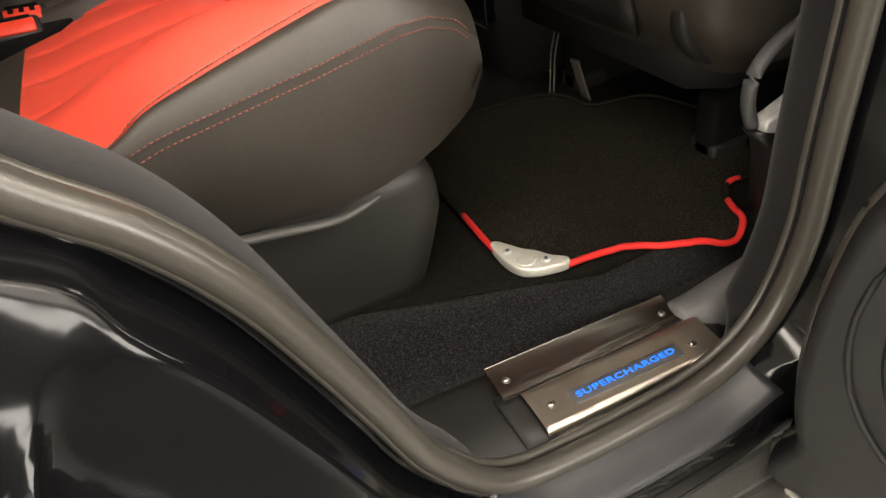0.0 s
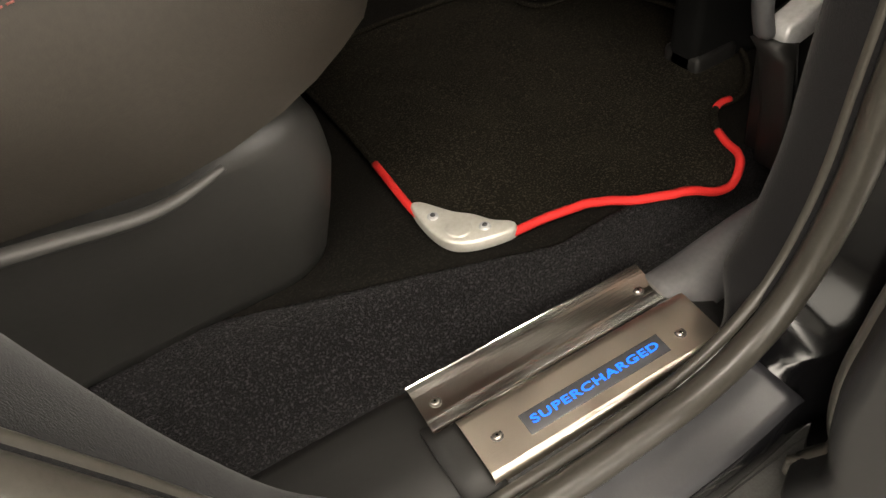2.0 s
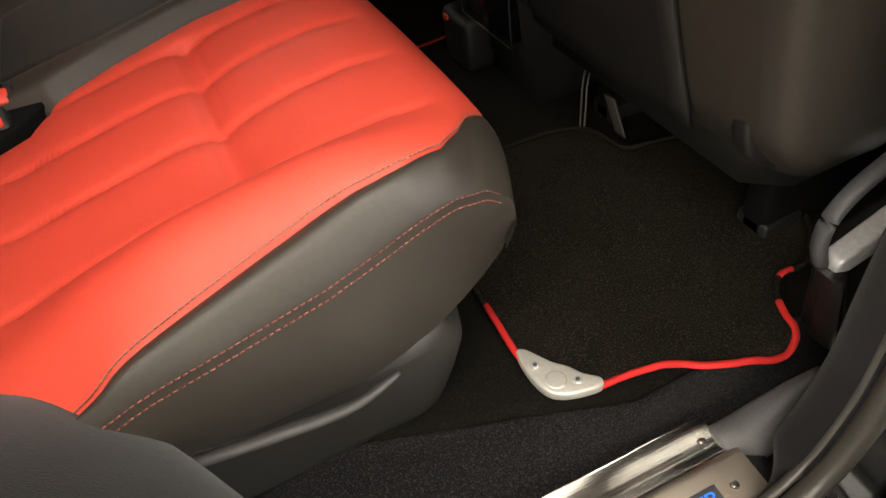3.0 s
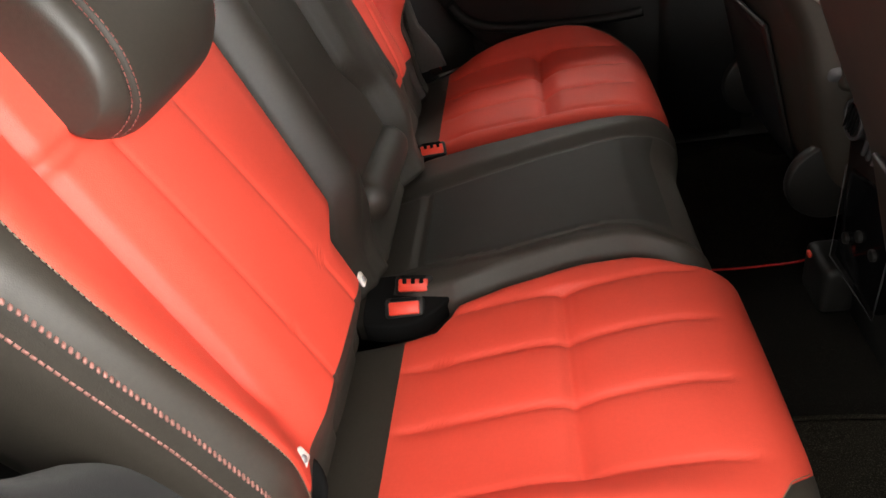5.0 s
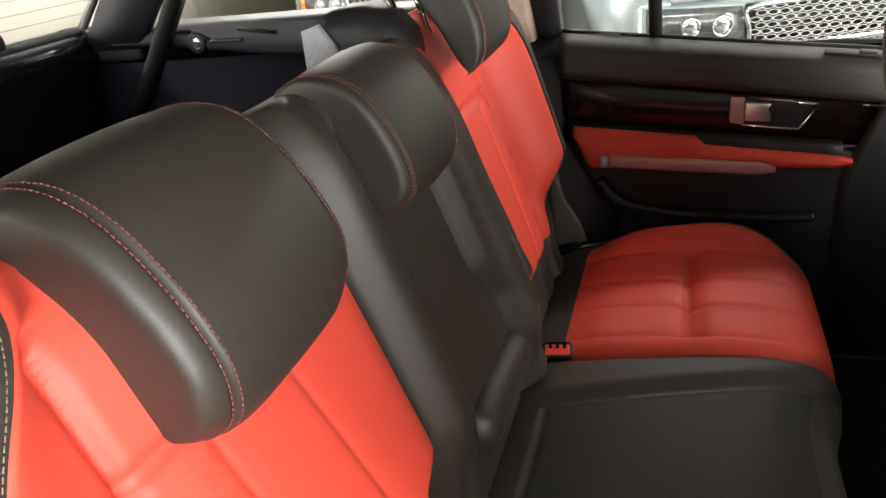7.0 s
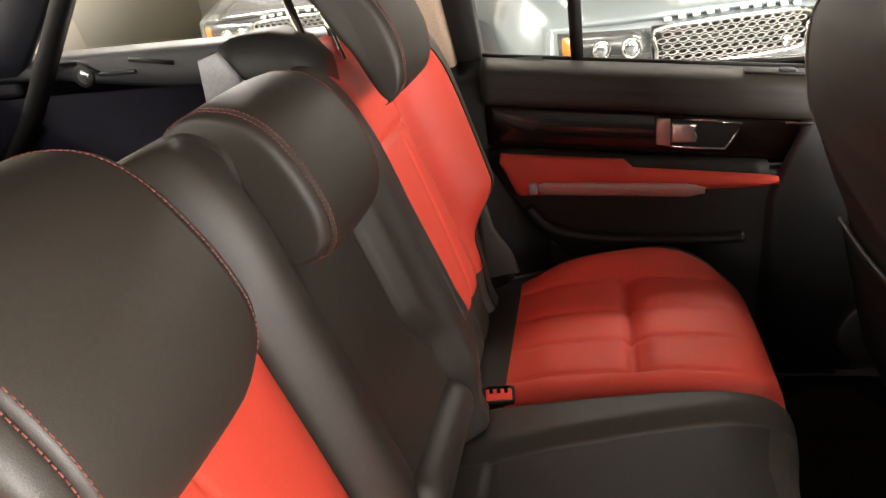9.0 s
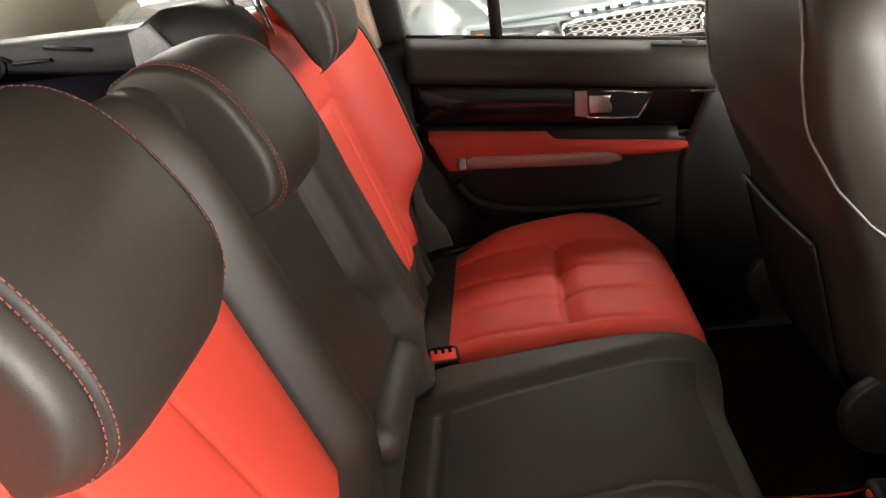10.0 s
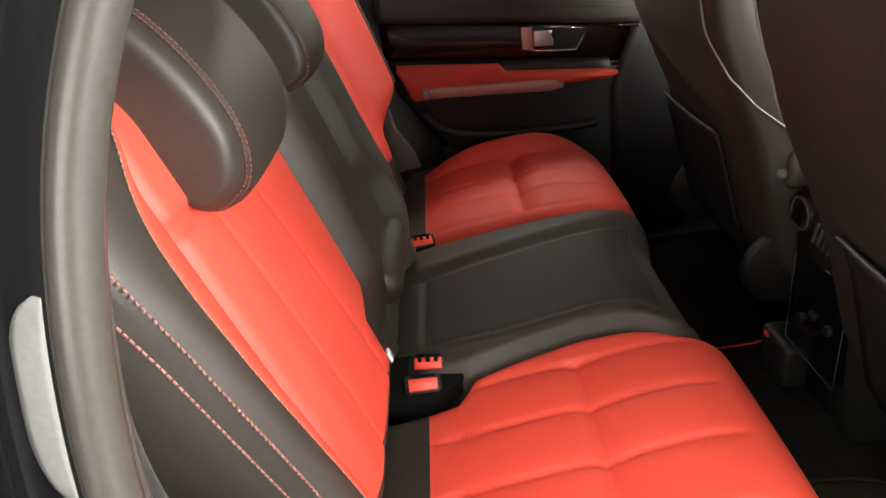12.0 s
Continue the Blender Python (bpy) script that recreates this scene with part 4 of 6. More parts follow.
def outer_back(t, far):
    total = 1.395
    hs = list(np.linspace(-0.03, 0.47, 84)) + list(0.47 + (TOP_H - 0.47) * np.sin(np.linspace(0, math.pi / 2, 26)[1:]))
    shell, bolster, facing = [], [], []
    for h in hs:
        ys = sum(lerp(h + d, H_S, Y_S) for d in np.linspace(-0.035, 0.035, 9)) / 9
        if far:
            ys += 0.03 * (1 - smooth01((h - 0.10) / 0.05))
        if h > 0.545:
            ys = 0.19
        yi = 0.517 - (0.0 if far else 0.052 * (1 - smooth01((h - 0.118) / 0.03)))
        ro = roll(h)
        low = 1 - smooth01((h - 0.02) / 0.10)
        yo = lerp(h, [0.0, 0.2, 0.35, 0.42, 0.52, TOP_H], [0.098, 0.081, 0.060, 0.046, 0.048, 0.085])
        yi -= 0.062 if far else 0.0
        sink = 0.052 * (1 - smooth01((h + 0.035) / 0.095))
        def P(y, e):
            back = 0.024 * (1 - smooth01((y - 0.36) / 0.10)) + 0.016 * (1 - smooth01(h / 0.10)) if far else sink
            return back_pt(flip(y, far, total), h, e - back)
        eb = 0.034 * (1 - 0.75 * low)
        if far:
            eb = 0.070 * smooth01((h - 0.115) / 0.10) + 0.012
        shell.append([P(0.30, -0.11 + ro * 0.2), P(yo + 0.03, -0.11 + ro * 0.2)] + [P(yo - 0.030 * (1 - f) ** 0.6 * (1 - 0.6 * (1 - f)), -0.10 + ro * 0.3 + (0.10 + eb - 0.014 + ro * 0.7) * f) for f in np.linspace(0, 1, 8)])
        arc = []
        for f in np.linspace(0, 1, 18):
            y = yo + (ys - yo) * f
            arc.append(P(y, eb - 0.014 + 0.014 * math.sin(f * math.pi / 2) ** 0.8 + 0.004 * math.sin(f * math.pi) - 0.003 * math.exp(-(f / 0.04) ** 2) + ro))
        bolster.append(arc)
        row = []
        y_in = 0.186
        for f in np.linspace(0, 1, 120):
            y = ys + (yi - ys) * f
            e = ro - 0.003 * math.exp(-((y - ys) / 0.004) ** 2)
            b = eb * (1 - smooth01((y - max(ys, 0.09)) / max(0.03, y_in - ys + 0.005))) if ys < 0.17 else eb * (1 - smooth01((y - ys) / 0.05))
            if far and ys < 0.17:
                b = eb * (1 - (1 - min(1.0, max(0.0, (y_in - y) / (y_in - ys)))) ** 2.2)
            e += b
            if h < 0.50:
                e += groove(y - (y_in - 0.004 * (0.4 - h)), 0.006 if far else 0.007, 0.011) * smooth01((h - 0.10) / 0.08)
            bulge = 0.010 * smooth01((y - y_in) / 0.05) * (1 - smooth01((y - yi + 0.05) / 0.05))
            e += bulge * (0.6 + 0.4 * math.sin(math.pi * min(max(h / 0.4, 0), 1)))
            for l0, l1 in ((0.258, 0.285), (0.362, 0.413)):
                l = l1 + (l0 - l1) * min(max(h / 0.37, 0), 1)
                e += (groove(y - l, 0.004, 0.0028) + groove(y - l - 0.006, 0.014, 0.0016)) * (1 - smooth01((h - 0.37) / 0.02))
            e += (groove(h - 0.392 - 0.02 * (y - 0.19), 0.006, 0.0105)) * smooth01((y - y_in + 0.004) / 0.008)
            e -= (0.008 if far else 0.022) * max(0.0, (y - yi + 0.022) / 0.022) ** 2
            row.append(P(y, e))
        for d in (0.02, 0.06, 0.11):
            row.append(P(yi + 0.002, max(min(-0.02, ro) - d, -0.105)))
        facing.append(row)
    k = min(range(len(hs)), key=lambda i: abs(hs[i] - (0.060 if far else 0.052)))
    part("back_shell", loft(shell), BLACK, t)
    part("back_bolster", loft(bolster), BLACK, t, "black leather bolster")
    part("back_facing", loft(facing[k:]), RED, t, "red leather backrest facing")
    part("lower_strip", loft(facing[:k + 1]), BLACK, t)
    part("back_panel", loft([[back_pt(flip(y, far, total), h, -0.108) for y in (0.07, 0.3, 0.51)] for h in (-0.03, 0.3, TOP_H - 0.02)]), VELVET, t)
    part("stitching", dashes([r[-2] + NRM * 0.0012 for r in bolster[k:96]], 0.0052, 0.0036, 0.00045), PALETHREAD, t, "pale stitches along the bolster")
    part("cross_stitching", dashes([r[2] + NRM * 0.0004 for r in bolster[10:92]], 0.0056, 0.0024, 0.0008, 0.0048), PINKTHREAD, t, "dull pink cross stitches on the bolster")
    part("stitching", dashes([r[-1] * 0.45 + r[-2] * 0.55 + Vector((0, 0.0006 if far else -0.0006, 0)) for r in shell[10:92]], 0.0060, 0.0044, 0.0009), PINKTHREAD, t, "dull pink stitches on the bolster")
    for y, h, e, w in (((0.438, 0.050, 0.002, 0.012),) if far else ((0.452, 0.050, 0.003, 0.015), (0.160, 0.072, 0.010, 0.020))):
        tab = part("isofix_cover", rbox(back_pt(flip(y, far, total), h, e), (0.005, w, 0.017), 0.0024, m=pose(0, 0, 0, 0, -18, 0)), WHITEPL, t, "small white anchor tab")
        c = back_pt(flip(y, far, total), h, e)
        part("emblem", cyl(c + NRM * 0.0018, c + NRM * 0.0034, 0.0042, sides=16), LIGHTPL, tab)


# side profiles of the headrests, as (up the backrest, proud of it): foot, front side, tip of the lip, back side
OUTER_HEAD = ((0.367, 0.014), [(0.371, 0.031), (0.385, 0.049), (0.415, 0.062), (0.450, 0.066), (0.495, 0.060), (0.545, 0.043), (0.578, 0.016), (0.594, -0.022), (0.597, -0.060)],
              (0.584, -0.102), [(0.371, -0.001), (0.385, -0.009), (0.414, -0.016), (0.448, -0.021), (0.490, -0.034), (0.522, -0.040), (0.545, -0.052), (0.558, -0.068), (0.566, -0.086)])
MIDDLE_HEAD = ((0.380, 0.012), [(0.383, 0.032), (0.393, 0.048), (0.415, 0.058), (0.445, 0.061), (0.485, 0.057), (0.520, 0.047), (0.545, 0.030), (0.560, 0.008), (0.568, -0.018)],
               (0.560, -0.056), [(0.384, 0.000), (0.394, -0.006), (0.415, -0.008), (0.445, -0.007), (0.480, -0.006), (0.508, -0.006), (0.524, -0.012), (0.534, -0.024), (0.541, -0.040)])


def headrest(t, ya, yb, profile, raised=0.0, proud=0.0, cap=0.020, inner=0.012, slim=0.0, lift=0.0, bow=0.0, thread=THREAD):
    """A padded headrest: an L-shaped profile from seam to seam, with rounded end caps and double stitching."""
    foot, front, tip, back = profile
    n = 60
    prof = spline([foot] + front + [tip] + [(h, e + slim) for h, e in back[::-1]], n, closed=True)
    spine = [(prof[j] + prof[n - j]) / 2 for j in [min(max(min(k, n - k), 3), n // 2 - 3) for k in range(n)]]
    def ring(y, s, crown=0.0, sunk=0.0):
        pts = []
        for p, c in zip(prof, spine):
            d = p - c
            l = max(1e-6, float(np.hypot(*d)))
            q = c + d * s + d / l * ((crown - sunk) * min(1.0, l / 0.02))
            g = abs(2 * (y - ya + cap) / (yb - ya + cap + inner) - 1)
            up = (lift + bow * max(0.0, (g - 0.45) / 0.55) ** 2.2) * min(1.0, max(0.0, 1 - (q[0] - foot[0]) / 0.08))
            pts.append(back_pt(y, q[0] + raised + up, q[1] + proud))
        return pts
    rings = []
    turns = [k * math.pi / 2 / 11 for k in range(12)]
    rings += [ring(ya - cap * math.sin(a) ** 0.9, 0.50 + 0.50 * math.cos(a) ** 0.6) for a in turns[:0:-1]]
    span = yb - ya
    stations = [0, 0.012, 0.03, 0.06, 0.12, 0.2, 0.3, 0.4, 0.5, 0.6, 0.7, 0.8, 0.88, 0.94, 0.97, 0.988, 1]
    rings += [ring(ya + span * f, 1.0, 0.006 * (1 - (2 * f - 1) ** 2) ** 0.8, 0.0034 if f in (0, 1) else 0.0) for f in stations]
    rings += [ring(yb + inner * math.sin(a) ** 0.9, 0.50 + 0.50 * math.cos(a) ** 0.6) for a in turns[1:]]
    h = part("headrest", loft(rings, ring=True, caps=True), BLACK, t, "smooth black leather headrest")
    for y in (ya - 0.0048, ya + 0.0048, yb - 0.0006):
        part("stitching", dashes(ring(y, 0.992 if y < ya else 1.0, 0.0012)[0:46], 0.0052, 0.0036, 0.00045), thread, h, "red stitches round the end")
    return h


near_seat = outer_cushion(False)
outer_back(near_seat, False)
headrest(near_seat, 0.252, 0.441, OUTER_HEAD, cap=0.026, slim=0.004, lift=0.002, bow=0.024)
far_seat = outer_cushion(True)
outer_back(far_seat, True)
headrest(far_seat, 0.968, 1.140, OUTER_HEAD, 0.092, 0.03, slim=0.022)
for y in (0.997, 1.110):
    part("headrest_post", tube([back_pt(y, 0.50, -0.044), back_pt(y, 0.566, -0.041), back_pt(y, 0.66, -0.034)], 0.0065, 12), CHROME, far_seat, "chrome headrest post")
for y in (0.32, 0.43):
    part("headrest_post", tube([(-0.556, y, 1.32), (-0.570, y, 1.40), (-0.58, y, 1.43)], 0.0065, 12), CHROME, near_seat)


# middle seat, all black
def middle_seat():
    t = thing("rear_middle_seat", "plain black leather middle seat between the red ones", "car seat", (-0.2, MID, 0.56), "rear bench")
    ya, yb = 0.519, 0.926
    xs = list(np.linspace(X_REAR, -0.02, 60)) + list(X_NOSE - (X_NOSE + 0.02) * (1 - np.sin(np.linspace(0, math.pi / 2, 24)[1:])))
    rows = []
    for x in xs:
        zt, zb = cushion_top(x) - 0.006, cushion_low(x)
        ya = max(inner_edge(x), 0.500) + 0.004
        row = []
        for f in np.linspace(0, 1, 80):
            y = ya + (yb - ya) * f
            y1 = lerp(x, [-0.34, -0.2, -0.06, 0.0, 0.05], [0.590, 0.583, 0.602, 0.588, 0.560])
            y2 = lerp(x, [-0.34, 0.06], [0.804, 0.862])
            full = min(1, (zt - zb) / 0.05)
            z = zt + 0.010 * (1 - smooth01((y - y1 + 0.030) / 0.034)) * full + 0.012 * smooth01((y - y2) / 0.034) * full
            z += (groove(y - y1 - 0.003, 0.004, 0.0025) + groove(y - y2, 0.004, 0.0030)) * full
            if y1 < y < y2:
                z += groove(x + 0.336, 0.004, 0.0045)
            z -= 0.026 * max(0.0, abs(2 * f - 1) - 0.90) / 0.10 * min(1, (zt - zb) / 0.05) * (0.6 if f > 0.5 else 1.0)
            row.append(Vector((x - 0.022 * smooth01((x + 0.08) / 0.14) * (1 - smooth01((f - 0.6) / 0.3)), y, max(z, zb))))
        xe = x - 0.022 * smooth01((x + 0.08) / 0.14)
        row = [Vector((xe, ya - 0.001, zb))] + row + [Vector((x, yb + 0.001, zb))]
        rows.append(row)
    part("cushion", loft(rows, ring=True), BLACK, t, "black leather cushion")
    # centre of the cushion, in a darker black than its borders
    inset = []
    for row in rows:
        x = row[40].x
        if -0.330 < x < 0.035:
            y1, y2 = lerp(x, [-0.34, -0.2, -0.06, 0.0, 0.05], [0.590, 0.583, 0.602, 0.588, 0.560]) + 0.005, lerp(x, [-0.34, 0.06], [0.804, 0.862]) - 0.003
            ys, zs, xs_in = [p.y for p in row[1:-1]], [p.z for p in row[1:-1]], [p.x for p in row[1:-1]]
            inset.append([Vector((lerp(y, ys, xs_in), y, lerp(y, ys, zs) + 0.0010 - 0.0014 * (k in (0, 39)))) for k, y in enumerate(np.linspace(y1, y2, 40))])
    part("seat_insert", loft(inset), INSERT, t, "matt black leather insert, darker than the cushion")
    ya, yb = 0.519, 0.937
    hs = list(np.linspace(-0.03, 0.44, 70)) + list(0.44 + 0.118 * np.sin(np.linspace(0, math.pi / 2, 22)[1:]))
    rows = []
    for h in hs:
        f = min(1.0, max(0.0, (h - 0.44) / 0.118))
        ro = -0.06 * (1 - math.sqrt(max(0.0, 1 - f * f)))
        row = [back_pt(ya - 0.001, h, -0.10)]
        for g in np.linspace(0, 1, 90):
            y = ya + (yb - ya) * g
            c1, c2 = 0.604, 0.790 + 0.042 * (1 - smooth01((h - 0.14) / 0.09))
            dip = smooth01((y - c1 + 0.026) / 0.030) * (1 - smooth01((y - c2 + 0.010) / 0.034))
            e = 0.022 + 0.006 * smooth01((y - 0.83) / 0.04) - 0.024 * dip * (1 - smooth01((h - 0.47) / 0.06)) + ro
            e += groove(y - c1, 0.004, 0.003) + groove(y - c2 + 0.006, 0.005, 0.006)
            e += 0.008 * math.exp(-((y - 0.556) / 0.026) ** 2) + 0.006 * math.exp(-((y - 0.862) / 0.026) ** 2)
            e -= 0.040 * (1 - smooth01((h - 0.04) / 0.11)) * (1 - smooth01((y - 0.56) / 0.05)) + 0.028 * (1 - smooth01((h + 0.01) / 0.10))
            e -= 0.030 * max(0.0, (0.04 - (y - ya)) / 0.04) ** 2 + 0.030 * max(0.0, (0.035 - (yb - y)) / 0.035) ** 2
            row.append(back_pt(y, h, e))
        row.append(back_pt(yb + 0.001, h, -0.10))
        rows.append(row)
    part("backrest", loft(rows, ring=True, caps=True), BLACK, t, "black leather backrest with a sunken centre")
    headrest(t, 0.628, 0.802, MIDDLE_HEAD, cap=0.016, bow=0.014)
    # folded armrest pull
    rows = []
    for f in np.linspace(0, 1, 21):
        g = abs(2 * f - 1)
        r = 1 - (0.75 if f < 0.5 else 0.5) * (1 - math.sqrt(max(0.0, 1 - max(0.0, (g - 0.80) / 0.20) ** 2)))
        y = 0.600 + 0.232 * f
        rows.append([back_pt(y, 0.068 + 0.034 * r * math.cos(a) - 0.010 * f, -0.008 + 0.032 * r * math.sin(a)) for a in np.linspace(0, 2 * math.pi, 25)[:-1]])
    part("armrest_pull", loft(rows, ring=True, caps=True), BLACK, t, "black leather roll of the folded armrest")
    return t


middle_seat()


# buckles in the gaps of the bench
def buckle(at, turn, label="black seat belt buckle with a red release button", toothed=False):
    """A belt buckle seen end on: at is the middle of its button, turn the lean of the stalk."""
    t = thing("seat_belt_buckle", label, "buckle", at, "seat belt buckles")
    m = Matrix.Translation(at) @ pose(0, 0, 0, *turn)
    def put(name, bm, material, parent, label=""):
        bmesh.ops.transform(bm, matrix=m, verts=bm.verts)
        return part(name, bm, material, parent, label)
    body = put("body", rbox((0, 0, -0.028), (0.054, 0.030, 0.056), 0.006, 3), PLASTIC, t)
    put("release_button", rbox((0, -0.001, -0.001), (0.042, 0.018, 0.008), 0.002, 2), REDPL, body, "red release button")
    put("tongue_slot", rbox((0, 0.0115, 0.0004), (0.036, 0.004, 0.003), 0.001, 1), NEARBLACK, body, "black tongue slot")
    if toothed:
        for dx in (-0.012, 0.0, 0.012):
            put("tooth", rbox((dx, 0.005, 0.0026), (0.006, 0.008, 0.003), 0.001, 1), NEARBLACK, body)
    put("stalk", tube([(0, 0, -0.05), (-0.004, 0, -0.075)], 0.011, 8), PLASTIC, t)
    return t


# almost flush plate, coloured as the shade of the buckle recess
well_shade = thing("buckle_well_shade", "flat black plate standing in for the shade between the seat cushions", "recess", (-0.345, 0.515, 0.84))
part("shade_plate", prism([tuple(p) for p in spline([(-0.402, 0.560), (-0.400, 0.480), (-0.385, 0.462), (-0.335, 0.460), (-0.300, 0.484), (-0.276, 0.520), (-0.280, 0.545), (-0.32, 0.566), (-0.38, 0.572)], 48, closed=True)], 0.83, 0.860, "z", 0.004, 2), NEARBLACK, well_shade)
buckle((-0.332, 0.530, 0.872), (42, 3, -2), toothed=True)
buckle((-0.340, 0.484, 0.870), (42, 3, 4))
buckle((-0.340, 0.934, 0.874), (42, 3, 12), "black seat belt buckle with a red button, half sunk", True)

nbelt = thing("seat_belt_anchor", "black belt anchor loop at the backrest foot", "seat belt", (-0.39, 0.15, 0.87))
part("loop", tube([Vector(p) for p in spline([(-0.417, 0.180, 0.955), (-0.390, 0.182, 0.938), (-0.378, 0.165, 0.915), (-0.390, 0.138, 0.900), (-0.412, 0.12, 0.895)], 20)], 0.012, 10, flat=0.45), NEARBLACK, nbelt)

# ---------------------------------------------------------------- far rear door
def z_belt(x):
    return 1.2585 - 0.112 * x


def z_wood_top(x):
    return 1.172 - 0.115 * x


def z_wood_low(x):
    return 1.085 - 0.10 * x


fdoor = thing("rear_door", "closed rear door with dark veneer, chrome handle and red armrest", "car door", (-0.05, 1.45, 0.55))
xs = np.linspace(-0.405, 0.34, 40)
part("belt_rail", loft([[Vector((x, y, z)) for y, z in ((1.530, z_belt(x) - 0.01), (1.512, z_belt(x)), (1.500, z_belt(x) + 0.002), (1.470, z_belt(x) - 0.006), (1.452, z_belt(x) - 0.018), (1.446, z_belt(x) - 0.036), (1.4465, z_belt(x) - 0.041), (1.4445, z_belt(x) - 0.046), (1.441, z_wood_top(x) + 0.018), (1.443, z_wood_top(x) + 0.006), (1.450, z_wood_top(x)), (1.53, z_wood_top(x)))] for x in xs], ring=True, caps=True), BLACK, fdoor, "black leather belt rail")
part("belt_stitching", dashes([Vector((x, 1.4435, z_belt(x) - 0.048)) for x in np.linspace(-0.39, 0.25, 60)], 0.006, 0.0058, 0.0005), PLASTIC, fdoor)
part("window_rubber", tube([Vector((x, 1.512, z_belt(x) + 0.003)) for x in np.linspace(-0.405, 0.30, 12)], 0.005, 8), PLASTIC, fdoor)
part("lock_slot", rbox((0.165, 1.474, z_belt(0.165) - 0.001), (0.115, 0.018, 0.006), 0.002, m=pose(0, 0, 0, 18, 6.4, 0)), PLASTIC, fdoor)
part("lock_knob", rbox((0.185, 1.474, z_belt(0.185) + 0.004), (0.03, 0.010, 0.006), 0.002, m=pose(0, 0, 0, 18, 6.4, 0)), GREYPL, fdoor)
part("veneer", loft([[Vector((x, y, z)) for y, z in ((1.470, z_wood_top(x) + 0.002), (1.452, z_wood_top(x) - 0.001), (1.4485, z_wood_top(x) - 0.008), (1.4482, 0.5 * (z_wood_top(x) + z_wood_low(x))), (1.4485, z_wood_low(x) + 0.008), (1.452, z_wood_low(x)), (1.47, z_wood_low(x)))] for x in np.linspace(-0.40, 0.23, 34)], ring=True, caps=True), PIANO, fdoor, "glossy dark wood veneer")
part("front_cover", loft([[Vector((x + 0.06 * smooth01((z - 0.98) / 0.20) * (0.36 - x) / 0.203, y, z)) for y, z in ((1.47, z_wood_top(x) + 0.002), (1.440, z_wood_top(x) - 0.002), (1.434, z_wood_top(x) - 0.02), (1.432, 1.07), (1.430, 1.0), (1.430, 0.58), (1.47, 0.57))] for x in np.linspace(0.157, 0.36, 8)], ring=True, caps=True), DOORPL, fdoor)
part("bright_strip", rbox((0.205, 1.434, 1.146), (0.05, 0.004, 0.005), 0.001, m=pose(0, 0, 0, 0, 6, 0)), CHROME, fdoor)
# armrest: black ledge, red upper pad with a step, pale pull strip
part("ledge", loft([[Vector((x, y, z)) for y, z in ((1.47, z_wood_low(x) + 0.002), (1.436, z_wood_low(x) + 0.001), (1.428, z_wood_low(x) - 0.006), (1.428, z_wood_low(x) - 0.040), (1.47, z_wood_low(x) - 0.05))] for x in np.linspace(-0.395, 0.157, 20)], ring=True, caps=True), PLASTIC, fdoor)
rows = []
for x in np.linspace(-0.372, 0.176, 60):
    s = smooth01((x + 0.118) / 0.012)
    top = (1.080 - 0.10 * x) * (1 - s) + (1.063 - 0.105 * x) * s
    low = 1.026
    end = smooth01((x - 0.150) / 0.026)
    top, low = top - 0.004 * end, low + 0.004 * end
    lead = smooth01((-0.335 - x) / 0.04)
    low = low + (top - low - 0.02) * lead
    y0 = 1.404 + 0.010 * end
    rows.append([Vector((x, y, z)) for y, z in ((1.44, top), (1.424, top + 0.001), (y0 + 0.007, top - 0.003), (y0, top - 0.011), (y0 - 0.001, 0.5 * (top + low)), (y0 + 0.001, low + 0.008), (y0 + 0.010, low), (1.44, low))])
part("armrest_pad", loft(rows, ring=True, caps=True), RED, fdoor, "red leather armrest pad")
rows = []
for x in np.linspace(-0.302, 0.036, 30):
    e = smooth01((-0.28 - x) / 0.022) + smooth01((x - 0.0) / 0.036)
    zc, hh = 1.0365 - 0.055 * (x + 0.13), 0.0145 - 0.005 * e
    rows.append([Vector((x, 1.398 + 0.006 * e + 0.01 * (1 - math.cos(a)) * 0.5, zc + hh * math.sin(a))) for a in np.linspace(-1.4, 1.4, 7)] + [Vector((x, 1.42, zc + hh)), Vector((x, 1.42, zc - hh))])
part("pull_strip", loft(rows, ring=True, caps=True), mat("pull_strip_gloss", (0.46, 0.26, 0.23), 0.25, 0.2, coat=0.5), fdoor, "glossy dark red pull strip")
part("pull_end", rbox((-0.306, 1.402, 1.046), (0.018, 0.014, 0.026), 0.005), LIGHTPL, fdoor)
low = [(-0.40, 1.09), (-0.372, 1.04), (-0.335, 0.985), (-0.275, 0.91), (-0.22, 0.85), (-0.17, 0.76), (-0.13, 0.62), (-0.10, 0.56), (0.34, 0.56), (0.34, 1.05), (0.0, 1.06)]
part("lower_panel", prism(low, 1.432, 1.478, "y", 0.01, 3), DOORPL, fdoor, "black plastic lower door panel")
pk = spline([(-0.32, 0.995), (-0.285, 0.95), (-0.22, 0.925), (-0.1, 0.912), (0.05, 0.91), (0.12, 0.915)], 24)
part("pocket_lip", tube([Vector((p[0], 1.424, p[1])) for p in pk], 0.012, 8), PLASTIC, fdoor)
hb = part("handle_recess", prism([(-0.058, 1.117), (-0.058, 1.172), (-0.02, 1.170), (0.106, 1.151), (0.074, 1.100), (-0.02, 1.110)], 1.438, 1.462, "y", 0.002, 2), PLASTIC, fdoor, "black handle recess")
part("handle_bezel", tube([Vector((x, 1.437, z)) for x, z in ((-0.030, 1.170), (0.04, 1.161), (0.103, 1.151), (0.092, 1.128), (0.074, 1.1015), (0.02, 1.106), (-0.030, 1.112))], 0.0028, 8, closed=True), CHROME, hb, "chrome surround")
